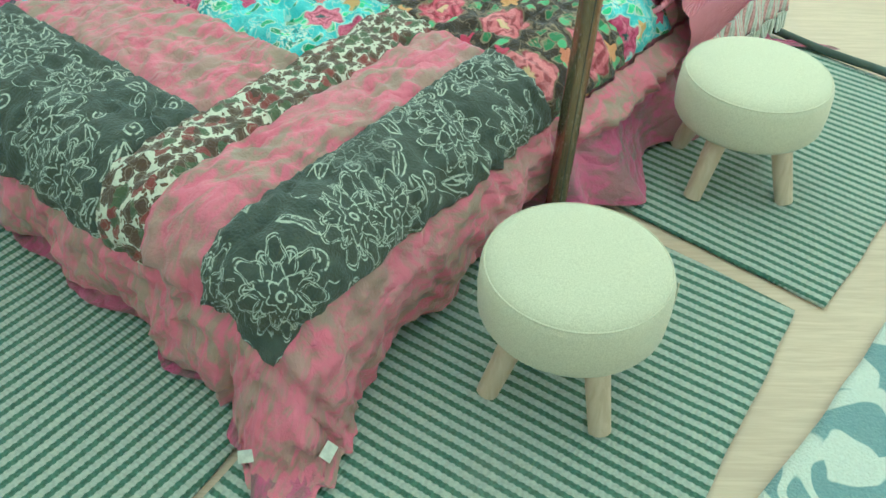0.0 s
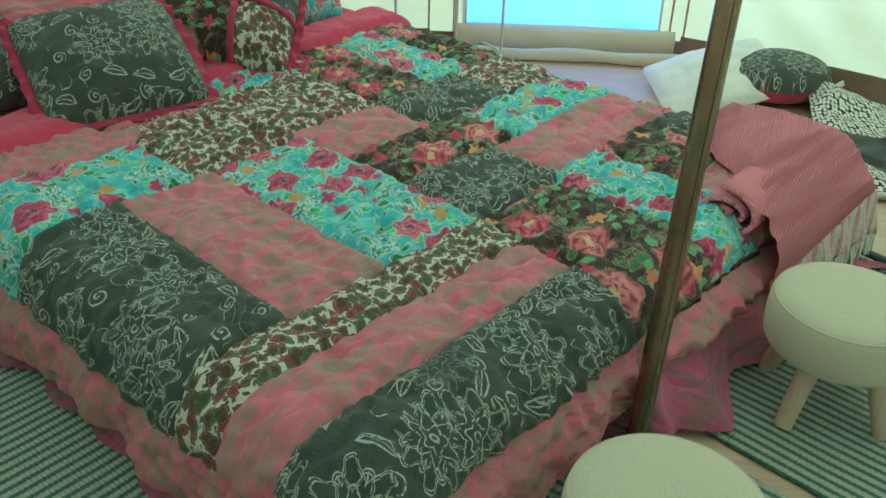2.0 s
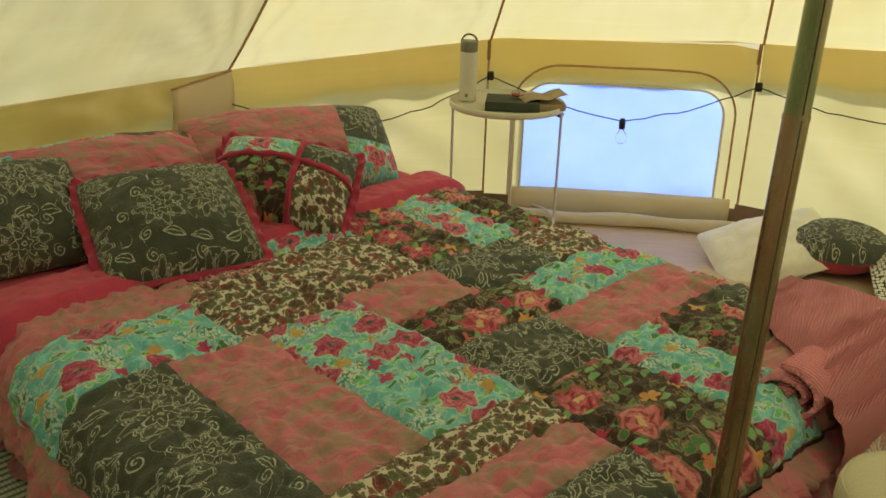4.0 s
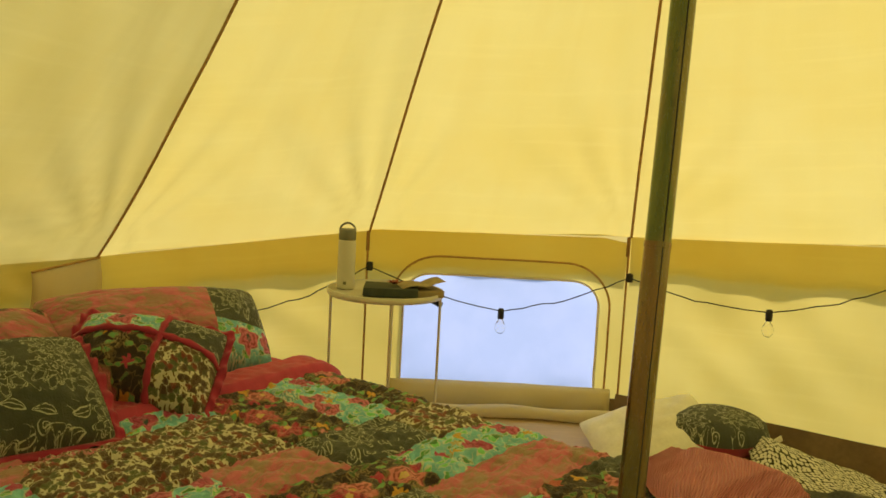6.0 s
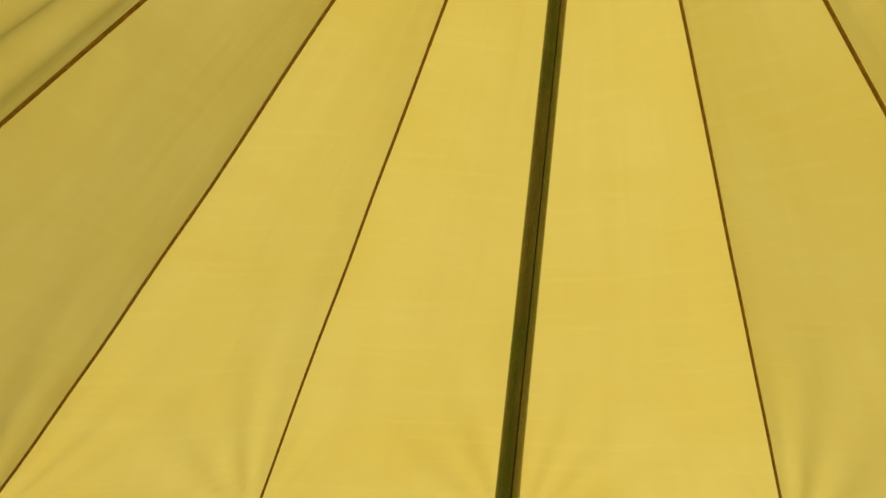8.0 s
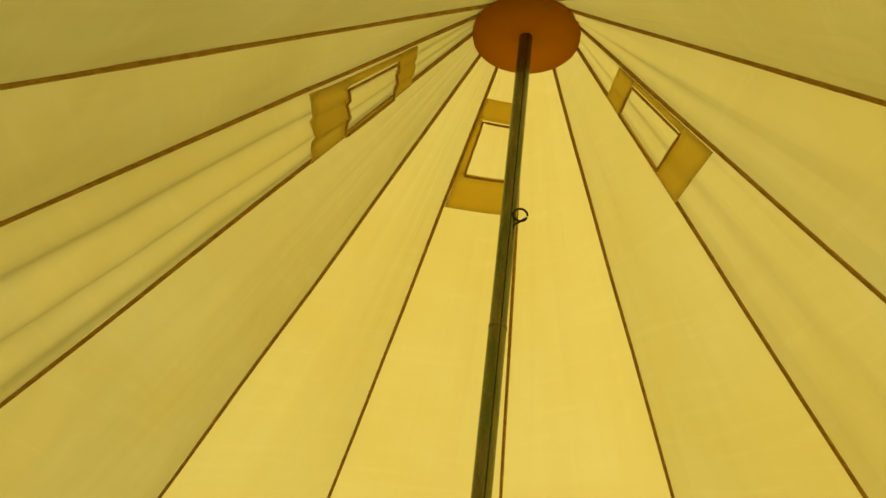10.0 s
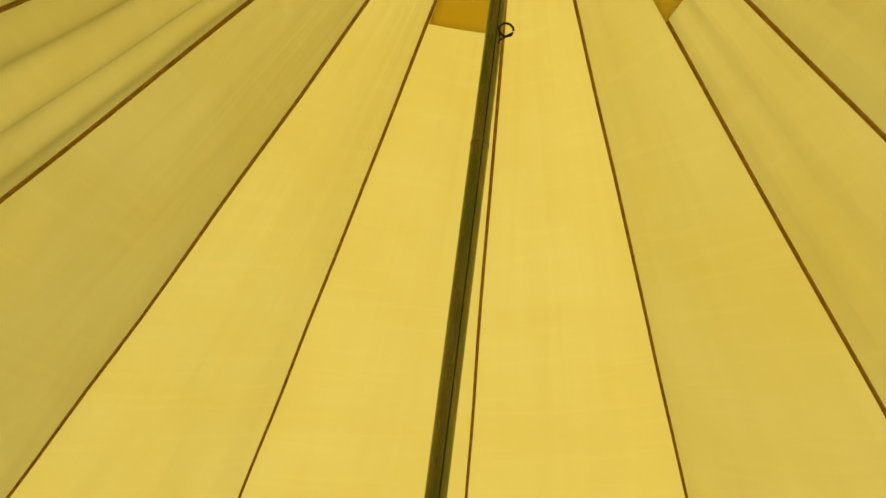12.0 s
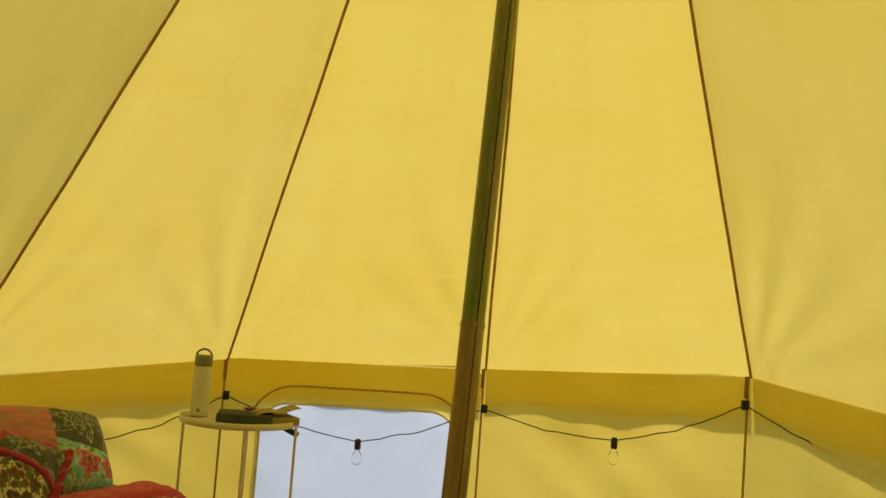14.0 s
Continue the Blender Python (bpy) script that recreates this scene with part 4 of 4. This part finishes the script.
part("lower_ring", tube([(0.214 * math.cos(t), 0.214 * math.sin(t), 0.06) for t in [i * math.pi / 20 for i in range(41)]], 0.005, 8, False), WHITE_METAL, tab)


# ---- pillows ----
BED_M = Matrix(((BV.x, BU.x, 0, BED_A.x), (BV.y, BU.y, 0, BED_A.y), (0, 0, 1, 0), (0, 0, 0, 1)))


def pillow_point(x, y, w, h, thick, side, soft=2.2, seed=0.0):
    """On a stuffed cushion, x and y from -1 to 1."""
    ex, ey = 1 - x * x, 1 - y * y
    blunt = 1 - 0.08 * (x * y) ** 4
    pinch = blunt * (1 - 0.06 * y * y * (1 - abs(x) ** 3))
    pin2 = blunt * (1 - 0.06 * x * x * (1 - abs(y) ** 3))
    z = thick * 1.12 * (max(ex, 0) * max(ey, 0)) ** 0.52
    z += 0.014 * noise.noise(Vector((x * 3 + seed, y * 3, side))) * min(1, 4 * ex * ey)
    z += 0.010 * (0.3 - abs(noise.noise(Vector((x * 7 + seed, y * 7, 3.0 + side))))) * min(1, 4 * ex * ey)
    return Vector((x * w / 2 * pin2, y * h / 2 * pinch, side * z))


def pillow(name, label, bl, br, lean, thick, regions, back, z0=0.325, ruffle=False, piping=None, seed=0.0, group="", spin=0.0):
    """A cushion that stands on its lower edge from bl to br (bed's v, u) and leans by (back, up) metres."""
    a, b = BED_M @ Vector((*bl, z0)), BED_M @ Vector((*br, z0))
    x = (b - a)
    w = x.length
    x.normalize()
    nb = Vector((-x.y, x.x, 0))
    up = nb * lean[0] + Vector((0, 0, lean[1]))
    h = up.length
    y = up.normalized()
    zz = x.cross(y)
    c = (a + b) / 2 + up / 2 + zz * 0.0
    m = Matrix(((x.x, y.x, zz.x, c.x), (x.y, y.y, zz.y, c.y), (x.z, y.z, zz.z, c.z), (0, 0, 0, 1)))
    ob = thing(name, label, "pillow", m @ Matrix.Rotation(radians(spin), 4, "Z"), group)
    for x0, x1, y0, y1, kd in regions:
        n1, n2 = max(4, round((x1 - x0) * w / 0.02)), max(4, round((y1 - y0) * h / 0.02))
        part("front_patch", grid(lambda s, t: pillow_point(x0 + (x1 - x0) * s, y0 + (y1 - y0) * t, w, h, thick, 1, seed=seed), n1, n2, lambda s, t: ((x0 + (x1 - x0) * s) * w / 2 + seed, (y0 + (y1 - y0) * t) * h / 2 + seed * 2)), KIND[kd], ob, WORDS[kd])
    part("back", grid(lambda s, t: pillow_point(2 * s - 1, 2 * t - 1, w, h, thick, -1, seed=seed), 20, 20, lambda s, t: (s * w, t * h)), back, ob)

    def frill(path, wid, lab):
        n = len(path)

        def fn(s, t):
            i = min(int(s * (n - 1)), n - 2)
            f = s * (n - 1) - i
            p, o = path[i][0].lerp(path[i + 1][0], f), path[i][1].lerp(path[i + 1][1], f)
            ph = s * n * 2.3
            return p + o * wid * t * (1 + 0.10 * math.sin(ph * 0.37) + 0.06 * math.sin(ph)) + Vector((0, 0, 1)) * 0.008 * t * (math.sin(ph * 1.1) + 0.6 * math.sin(ph * 0.23))
        part("ruffle", thicken(grid(fn, n * 8, 3), 0.003), RUFFLE, ob, lab)

    if ruffle:
        path = []
        for s in range(4):
            for i in range(16):
                q = -1 + 2 * i / 16
                px, py = [(q, -1), (1, q), (-q, 1), (-1, -q)][s]
                p = pillow_point(px, py, w, h, 0.0, 1, seed=seed)
                path.append((Vector((p.x, p.y, 0)), Vector((px, py, 0)).normalized()))
        frill(path + path[:1], 0.026, "gathered crimson ruffle")
    if piping:
        for (x0, y0), (x1, y1) in piping:
            pts = [pillow_point(x0 + (x1 - x0) * i / 20, y0 + (y1 - y0) * i / 20, w, h, thick + 0.004, 1, seed=seed) for i in range(21)]
            part("braid", tube(pts, 0.011, 6, radii=[0.010 + 0.003 * math.sin(i * 2.4) for i in range(21)]), RUFFLE, ob, "gathered crimson band")
    return ob


ALL = (-1, 1, -1, 1)
pillow("large_pillow", "large pillow in pink, grey-green and turquoise patches against the wall", (0.80, 1.90), (1.52, 1.66), (0.27, 0.225), 0.135, [(-1, 0.42, -1, 1, "P"), (0.42, 1, -0.25, 1, "G"), (0.42, 1, -1, -0.25, "T")], PINK_SHADED, seed=1.3)
pillow("pillow", "pink and floral patchwork pillow lying behind the cushions", (0.16, 1.90), (0.93, 1.84), (0.25, 0.205), 0.125, [(-0.6, 1, -1, 0.55, "P"), (-1, -0.6, -1, 1, "T"), (-0.6, 0.2, 0.55, 1, "T"), (0.2, 1, 0.55, 1, "D")], PINK_SHADED, seed=2.9)
pillow("pillow", "grey-green pillow with cream drawn flowers at the bed's edge", (-0.06, 1.70), (0.44, 1.66), (0.26, 0.24), 0.10, [(*ALL, "G")], LINE, seed=4.1)
pillow("cushion", "patchwork cushion with crimson gathered bands and ruffle", (0.74, 1.70), (1.07, 1.40), (0.25, 0.205), 0.12, [(-1, 0.25, 0.15, 1, "T"), (-1, 0.25, -1, 0.15, "D"), (0.25, 1, 0.15, 1, "G"), (0.25, 1, -1, 0.15, "B")], RUFFLE, ruffle=True, piping=[((-1, 0.15), (1, 0.15)), ((0.25, -1), (0.25, 1))], seed=5.7, spin=-9)
pillow("cushion", "grey-green cushion with cream drawn flowers and crimson ruffle", (0.33, 1.46), (0.77, 1.37), (0.34, 0.195), 0.10, [(*ALL, "G")], RUFFLE, ruffle=True, seed=7.7)

# ---- pink blanket ----
def knit_material(name, a, b, scale):
    k = Mat(name)
    co = k.coord("UV")
    s = k.split(co)
    w = k.math("MULTIPLY", k.math("SINE", k.math("MULTIPLY", k.math("ADD", k.math("MULTIPLY", s[0], 0.25), s[1]), scale)), k.math("ADD", 0.7, k.math("MULTIPLY", k.math("SINE", k.math("MULTIPLY", s[0], scale * 1.4)), 0.3)))
    n = k.noise(co, 8.0, 4.0)
    c = k.mix(k.step(w, -1.0, 1.0, 0.2, 0.8), a, b)
    c = k.mix(k.step(n, 0.35, 0.75, 0, 0.35), c, a)
    return k.surface(c, 0.95, 0.0, k.bump(w, 0.9, 0.006), 0.05)


PINK_KNIT = knit_material("pink_cotton_throw", (0.86, 0.25, 0.33), (0.93, 0.41, 0.47), 820.0)
STRIPE_HEM = stripe_material("pale_striped_hem", (0.42, 0.22, 0.21), (0.66, 0.62, 0.56), 0.014, 0.45)
CREAM_YARN = plain("cream_cotton_yarn", (0.62, 0.59, 0.50), 0.95, var=0.2, scale=60, sheen=0.2)

throw = thing("pink_throw", "folded pink woven cotton throw over the bed's foot corner", "blanket")


def throw_section(v, t):
    """Round the folded throw at v: t from the back edge over the top and down the front."""
    f = (v - 1.225) / 0.47
    path = [(0.36, 0.335), (0.35, 0.355), (0.30, 0.372), (0.22, 0.378), (0.12, 0.378), (0.05, 0.368), (0.0, 0.335), (-0.035, 0.28), (-0.047, 0.22 + 0.05 * f), (-0.047, 0.165 + 0.095 * f)]
    q = t * (len(path) - 1)
    i = min(int(q), len(path) - 2)
    g = q - i
    u, z = path[i][0] * (1 - g) + path[i + 1][0] * g, path[i][1] * (1 - g) + path[i + 1][1] * g
    back = 1 - min(1, t * 1.7)
    vv = v + 0.41 * back * max(0.0, 1 - f)
    u = u - 0.03 * f
    lump = 0.014 * noise.noise(Vector((v * 5, t * 9, 4.0)))
    crease = 0.036 * (0.30 - abs(noise.noise(Vector((v * 2.2 + t * 1.5, t * 13, 9.0)))))
    edge = min(1, 6 * min(f + 0.02, 1.02 - f))
    if t < 0.66:
        round_ = 1 - math.sqrt(min(1.0, max(f, 0.0) / 0.14 + 0.02))
        z = z + 0.012 * math.sin(math.pi * min(1, t / 0.66)) * (1 - round_) - (z - 0.335) * round_
    return bed(vv, u - (lump + crease) * 0.5, z + (lump + crease) * edge)


part("cloth", grid(lambda s, t: throw_section(1.225 + 0.47 * s, t), 60, 90, lambda s, t: (s * 0.62, t * 0.75)), PINK_KNIT, throw)
part("underside", grid(lambda s, t: bed(1.26 + 0.34 * t + (0.46 - 0.30 * t) * s, 0.0 + 0.36 * t, 0.348), 4, 4, lambda s, t: (s, t)), PINK_KNIT, throw)
# rolled end
pts = []
for i in range(60):
    t = i / 59 * 4.6 * math.pi
    r = 0.012 + 0.060 * i / 59
    pts.append((0.105 - r * math.cos(t) * 1.15, 0.318 + r * math.sin(t) * 0.85))
part("rolled_end", thicken(grid(lambda s, t: bed(1.205 + 0.14 * t - 0.010 * math.cos(s * 9), pts[min(int(s * 59), 59)][0] - 0.02, pts[min(int(s * 59), 59)][1]), 59, 6, lambda s, t: (s * 0.7, t * 0.1)), 0.011), PINK_KNIT, throw)
hem_ = part("striped_hem", thicken(grid(lambda s, t: throw_section(1.29 + 0.405 * s, 1.0) + Vector((0, 0, -t * (0.035 + 0.095 * s))) + BU * (-0.02 * t + 0.006 * math.sin(s * 30)) + BV * (0.04 * t), 40, 6), 0.008), STRIPE_HEM, throw, "pale striped woven hem")
for i in range(46):
    s = i / 45
    p0 = throw_section(1.29 + 0.405 * s, 1.0) + Vector((0, 0, -(0.033 + 0.095 * s))) + BV * 0.04 + BU * (-0.02)
    w1, w2 = wob(i, 1, 1.3, 0.02), wob(i, 5, 1.7, 0.02)
    part("tassel", tube([p0, p0 + Vector((w1 * 0.5, w2 * 0.5, -0.02)), p0 + Vector((w1, w2, -0.045))], 0.0035, 5, radii=[0.003, 0.0045, 0.003]), CREAM_YARN, throw)

# ---- string lights ----
LIGHTS = [(-1.83, 1.60, 0.47), (-1.282, 1.725, 0.395), (-0.817, 1.880, 0.590), (-0.268, 1.870, 0.437), (0.25, 1.905, 0.600), (0.725, 1.597, 0.543), (1.13, 1.335, 0.735), (1.42, 0.80, 0.58), (1.60, 0.25, 0.60)]
lights = thing("string_lights", "black festoon cable with unlit clear bulbs along the wall", "string lights")
pts = []
for a, b in zip(LIGHTS, LIGHTS[1:]):
    for i in range(12):
        f = i / 12
        p = Vector(a).lerp(Vector(b), f)
        pts.append(p + Vector((wob(f * 5, a[0], 3, 0.008), wob(a[1], f * 5, 3, 0.008), -0.022 * math.sin(math.pi * f) + wob(f * 6, a[2], 3, 0.010) * math.sin(math.pi * f))))
pts.append(Vector(LIGHTS[-1]))
part("cable", tube(pts, 0.0026, 6), CABLE, lights)
for i, p in enumerate(LIGHTS[1:-1]):
    p = Vector(p)
    if i % 2 == 0:
        so = part("socket", lathe([(0.004, 0.012), (0.011, 0.010), (0.013, -0.002), (0.013, -0.028), (0.011, -0.032)], 16), BLACK, lights)
        so.matrix_world = Matrix.Translation(p)
        bu = part("bulb", lathe([(0.009, -0.03), (0.010, -0.036), (0.020, -0.055), (0.0225, -0.068), (0.019, -0.082), (0.010, -0.092), (0.002, -0.094)], 20), BULB_GLASS, lights, "clear glass bulb, unlit")
        bu.matrix_world = Matrix.Translation(p)
    else:
        part("clip", box(-0.013, -0.012, -0.018, 0.013, 0.012, 0.018, 0.005), BLACK, lights).matrix_world = Matrix.Translation(p)
plug = part("plug", box(-0.04, -0.011, -0.011, 0.04, 0.011, 0.011, 0.004), BLACK, lights)
plug.matrix_world = Matrix.Translation((-0.545, 1.80, 0.475)) @ Euler((0, radians(25), radians(0))).to_matrix().to_4x4()

# ---- things on the table ----
STEEL = plain("grey_green_cap", (0.20, 0.20, 0.15), 0.45, var=0.1)
bottle = thing("flask", "tall cream insulated flask with grey cap and loop handle", "flask", Matrix.Translation((-0.885, 1.675, TABLE_Z + 0.002)))
part("body", lathe([(0.030, 0.0), (0.0335, 0.004), (0.034, 0.02), (0.034, 0.185), (0.032, 0.192)], 32), WHITE_METAL, bottle)
cp = part("cap", lathe([(0.032, 0.190), (0.0335, 0.193), (0.0335, 0.228), (0.031, 0.233), (0.01, 0.234)], 32), STEEL, bottle, "grey screw cap")
part("handle", tube([(0.03 * math.cos(t), 0.0, 0.226 + 0.03 * math.sin(t)) for t in [i * math.pi / 14 for i in range(15)]], 0.004, 8), STEEL, cp, "loop handle")
part("mark", box(-0.006, -0.0352, 0.02, 0.006, -0.0335, 0.032, 0.0005), STEEL, bottle, "small dark printed mark")


def book(label, x, y, z, w, d, h, turn, cover):
    ob = thing("book", label, "book", pose(x, y, z, 0, 0, turn), "books on the table")
    part("pages", box(-w / 2 + 0.004, -d / 2 + 0.004, 0.003, w / 2 - 0.004, d / 2 - 0.004, h - 0.003, 0.001), PAPER, ob)
    part("cover", box(-w / 2, -d / 2, h - 0.003, w / 2, d / 2, h, 0.001), cover, ob)
    part("cover", box(-w / 2, -d / 2, 0.0, w / 2, d / 2, 0.003, 0.001), cover, ob)
    part("spine", box(-w / 2, -d / 2 - 0.002, 0.0, w / 2, -d / 2 + 0.003, h, 0.001), cover, ob)
    return ob


PAPER = plain("cream_paper", (0.60, 0.56, 0.44), 0.9)
GREEN_COVER = plain("dark_green_cloth_cover", (0.05, 0.06, 0.045), 0.8)
TAN_COVER = plain("tan_card_cover", (0.32, 0.25, 0.13), 0.7)
RUST = plain("rust_dried_petals", (0.33, 0.09, 0.06), 0.8)
book("dark green clothbound book lying on the table", -0.70, 1.60, TABLE_Z + 0.002, 0.205, 0.15, 0.034, 3, GREEN_COVER)
book("tan card-covered notebook lying on the table", -0.585, 1.64, TABLE_Z + 0.002, 0.12, 0.16, 0.026, 24, TAN_COVER)
lf = thing("leaflet", "folded tan paper leaflet on the books", "leaflet", pose(-0.60, 1.62, TABLE_Z + 0.040, 0, -8, 18))
part("sheet", thicken(grid(lambda s, t: Vector(((s - 0.5) * 0.19, (t - 0.5) * 0.12, 0.012 * abs(math.sin(s * 5.0)))), 16, 4), 0.002), TAN_COVER, lf)
fl = thing("dried_flower", "small rust dried flower on the book", "flower", pose(-0.69, 1.60, TABLE_Z + 0.040))
for i in range(11):
    t = i * 2.4
    ln = 0.022 + 0.006 * (i % 3)
    part("petal", thicken(grid(lambda a, b: Vector(((a * ln) * math.cos(t) - (b - 0.5) * 0.018 * math.sin(math.pi * min(a + 0.1, 1)) * math.sin(t), (a * ln) * math.sin(t) + (b - 0.5) * 0.018 * math.sin(math.pi * min(a + 0.1, 1)) * math.cos(t), 0.004 + a * (0.01 + 0.002 * (i % 4)))), 6, 3), 0.0015), RUST, fl)

# ---- things on the floor ----
def floor_cushion():
    ob = thing("floor_cushion", "oval cushion, grey-green floral above and crimson below", "cushion", pose(0.55, 1.52, 0.098, 8, 0, 8))
    fn = lambda a, b, top: (lambda r, t: Vector((0.188 * r * math.cos(t) * (1 + 0.05 * math.cos(2 * t)), 0.145 * r * math.sin(t), (0.082 if top else -0.085) * math.sqrt(max(0, 1 - r ** 2.6)))))(b, a * 2 * math.pi)
    part("top", grid(lambda a, b: fn(a, max(b, 0.01), True), 40, 12, lambda a, b: (0.2 * b * math.cos(a * 6.283) + 3.02, 0.145 * b * math.sin(a * 6.283) + 1.01)), LINE, ob)
    part("underside", grid(lambda a, b: fn(a, max(b, 0.01), False), 40, 12, lambda a, b: (a, b)), RUFFLE, ob, "crimson underside")
    part("tag", thicken(grid(lambda a, b: Vector((0.165 + 0.04 * a, -0.105 - 0.02 * b + 0.02 * a, 0.02 - 0.012 * b + 0.01 * a)), 4, 3), 0.001), CREAM_YARN, ob, "white care tag")


floor_cushion()
FLEECE = plain("white_cotton_cushion", (0.82, 0.80, 0.75), 0.95, var=0.1, scale=10, sheen=0.3)
wc = thing("white_cushion", "soft white cushion leaning on the tent wall", "cushion", pose(0.31, 1.50, 0.075, 22, -14, 14))
for sd in (1, -1):
    part("cloth", grid(lambda s, t: pillow_point(2 * s - 1, 2 * t - 1, 0.50, 0.34, 0.055, sd, seed=11.0), 24, 20), FLEECE, wc)


def woven_material():
    k = Mat("black_cream_bobble_weave")
    co = k.coord("UV")
    s = k.split(co)
    cell = k.voronoi(co, 52.0, "F1", 0.45)
    dark_row = k.step(k.math("SINE", k.math("MULTIPLY", s[0], 182.0)), 0.0, 0.3)
    bob = k.step(cell["Distance"], 0.40, 0.50, 1.0, 0.0)
    c = k.mix(bob, (0.018, 0.018, 0.018), (0.76, 0.73, 0.63))
    solid = k.mix(k.step(k.noise(co, 90, 3.0), 0.3, 0.7), (0.036, 0.036, 0.029), (0.075, 0.076, 0.064))
    y = k.math("ADD", s[1], k.math("MULTIPLY", k.math("SUBTRACT", k.noise(co, 9.0, 3.0), 0.5), 0.03))
    band = k.math("MULTIPLY", k.step(y, 0.235, 0.25), k.step(y, 0.50, 0.515, 1.0, 0.0))
    c = k.mix(band, c, solid)
    edge = k.step(y, 0.02, 0.03, 1.0, 0.0)
    c = k.mix(edge, c, (0.64, 0.62, 0.55))
    h = k.math("MULTIPLY", bob, k.math("SUBTRACT", 1.0, band))
    return k.surface(c, 0.95, 0.0, k.bump(h, 0.8, 0.012), 0.2)


WOVEN = woven_material()
bw = thing("woven_throw", "chunky black and cream bobble-weave throw heaped on the floor", "blanket")
cor = [Vector((0.60, 0.69, 0)), Vector((1.30, 0.62, 0)), Vector((1.03, 1.33, 0)), Vector((0.62, 1.58, 0))]


def heap(s, t):
    p = cor[0].lerp(cor[1], s).lerp(cor[3].lerp(cor[2], s), t)
    e = min(1, 8 * min(s, 1 - s, t, 1 - t))
    z = 0.02 + e * (0.05 * max(0, t - 0.35) + 0.05 * max(0, noise.noise(Vector((p.x * 5, p.y * 5, 1.0)))) + 0.012 * noise.noise(Vector((p.x * 14, p.y * 14, 6.0))))
    return Vector((p.x + wob(p.x, p.y, 4, 0.03), p.y + wob(p.y, p.x, 4, 0.03), z + (0.06 * t * (1 - s) if t > 0.3 else 0)))


part("cloth", thicken(grid(heap, 60, 80, lambda s, t: (s * 0.7, t * 1.0)), 0.012), WOVEN, bw)
part("bound_edge", tube([heap(i / 40, 0.0) + Vector((0, 0, 0.004)) for i in range(41)], 0.009, 8), CREAM_YARN, bw, "cream bound edge")


def damask_material():
    k = Mat("blue_cream_damask_pile")
    co = k.coord()
    w = k.vec("ADD", co, k.scaled(k.vec("SUBTRACT", k.noise3(co, 7.0), (0.5, 0.5, 0.5)), 0.11))
    vo = k.voronoi(w, 6.5, "F1", 0.8)
    m1 = k.step(vo["Distance"], 0.30, 0.33, 1.0, 0.0)
    st = k.math("ABSOLUTE", k.math("SUBTRACT", k.noise(co, 4.0, 1.0, 0.5, 1.0), 0.5))
    m = k.math("MAXIMUM", m1, k.step(st, 0.020, 0.028, 1.0, 0.0))
    pile = k.noise(co, 220, 2.0)
    c = k.mix(m, k.mix(pile, (0.17, 0.25, 0.28), (0.27, 0.36, 0.38)), k.mix(pile, (0.55, 0.55, 0.47), (0.72, 0.71, 0.62)))
    return k.surface(c, 1.0, 0.0, k.bump(pile, 0.8, 0.006), 0.3)


rug("pale blue and cream damask pile rug on the wood floor", [(0.44, -0.74), (0.085, -1.14), (0.60, -1.62), (0.98, -1.15)], damask_material(), 47, 0.012)

# quilt care tags
for x, y, z, tn in ((-0.700, -1.085, 0.035, 10), (-0.575, -1.085, 0.050, 70)):
    tg = part("care_tag", box(-0.016, -0.010, 0, 0.016, 0.010, 0.0015, 0.0005), CREAM_YARN, quilt, "small white care tag")
    tg.matrix_world = Matrix.Translation((x, y, z)) @ Euler((radians(30), 0, radians(tn))).to_matrix().to_4x4()
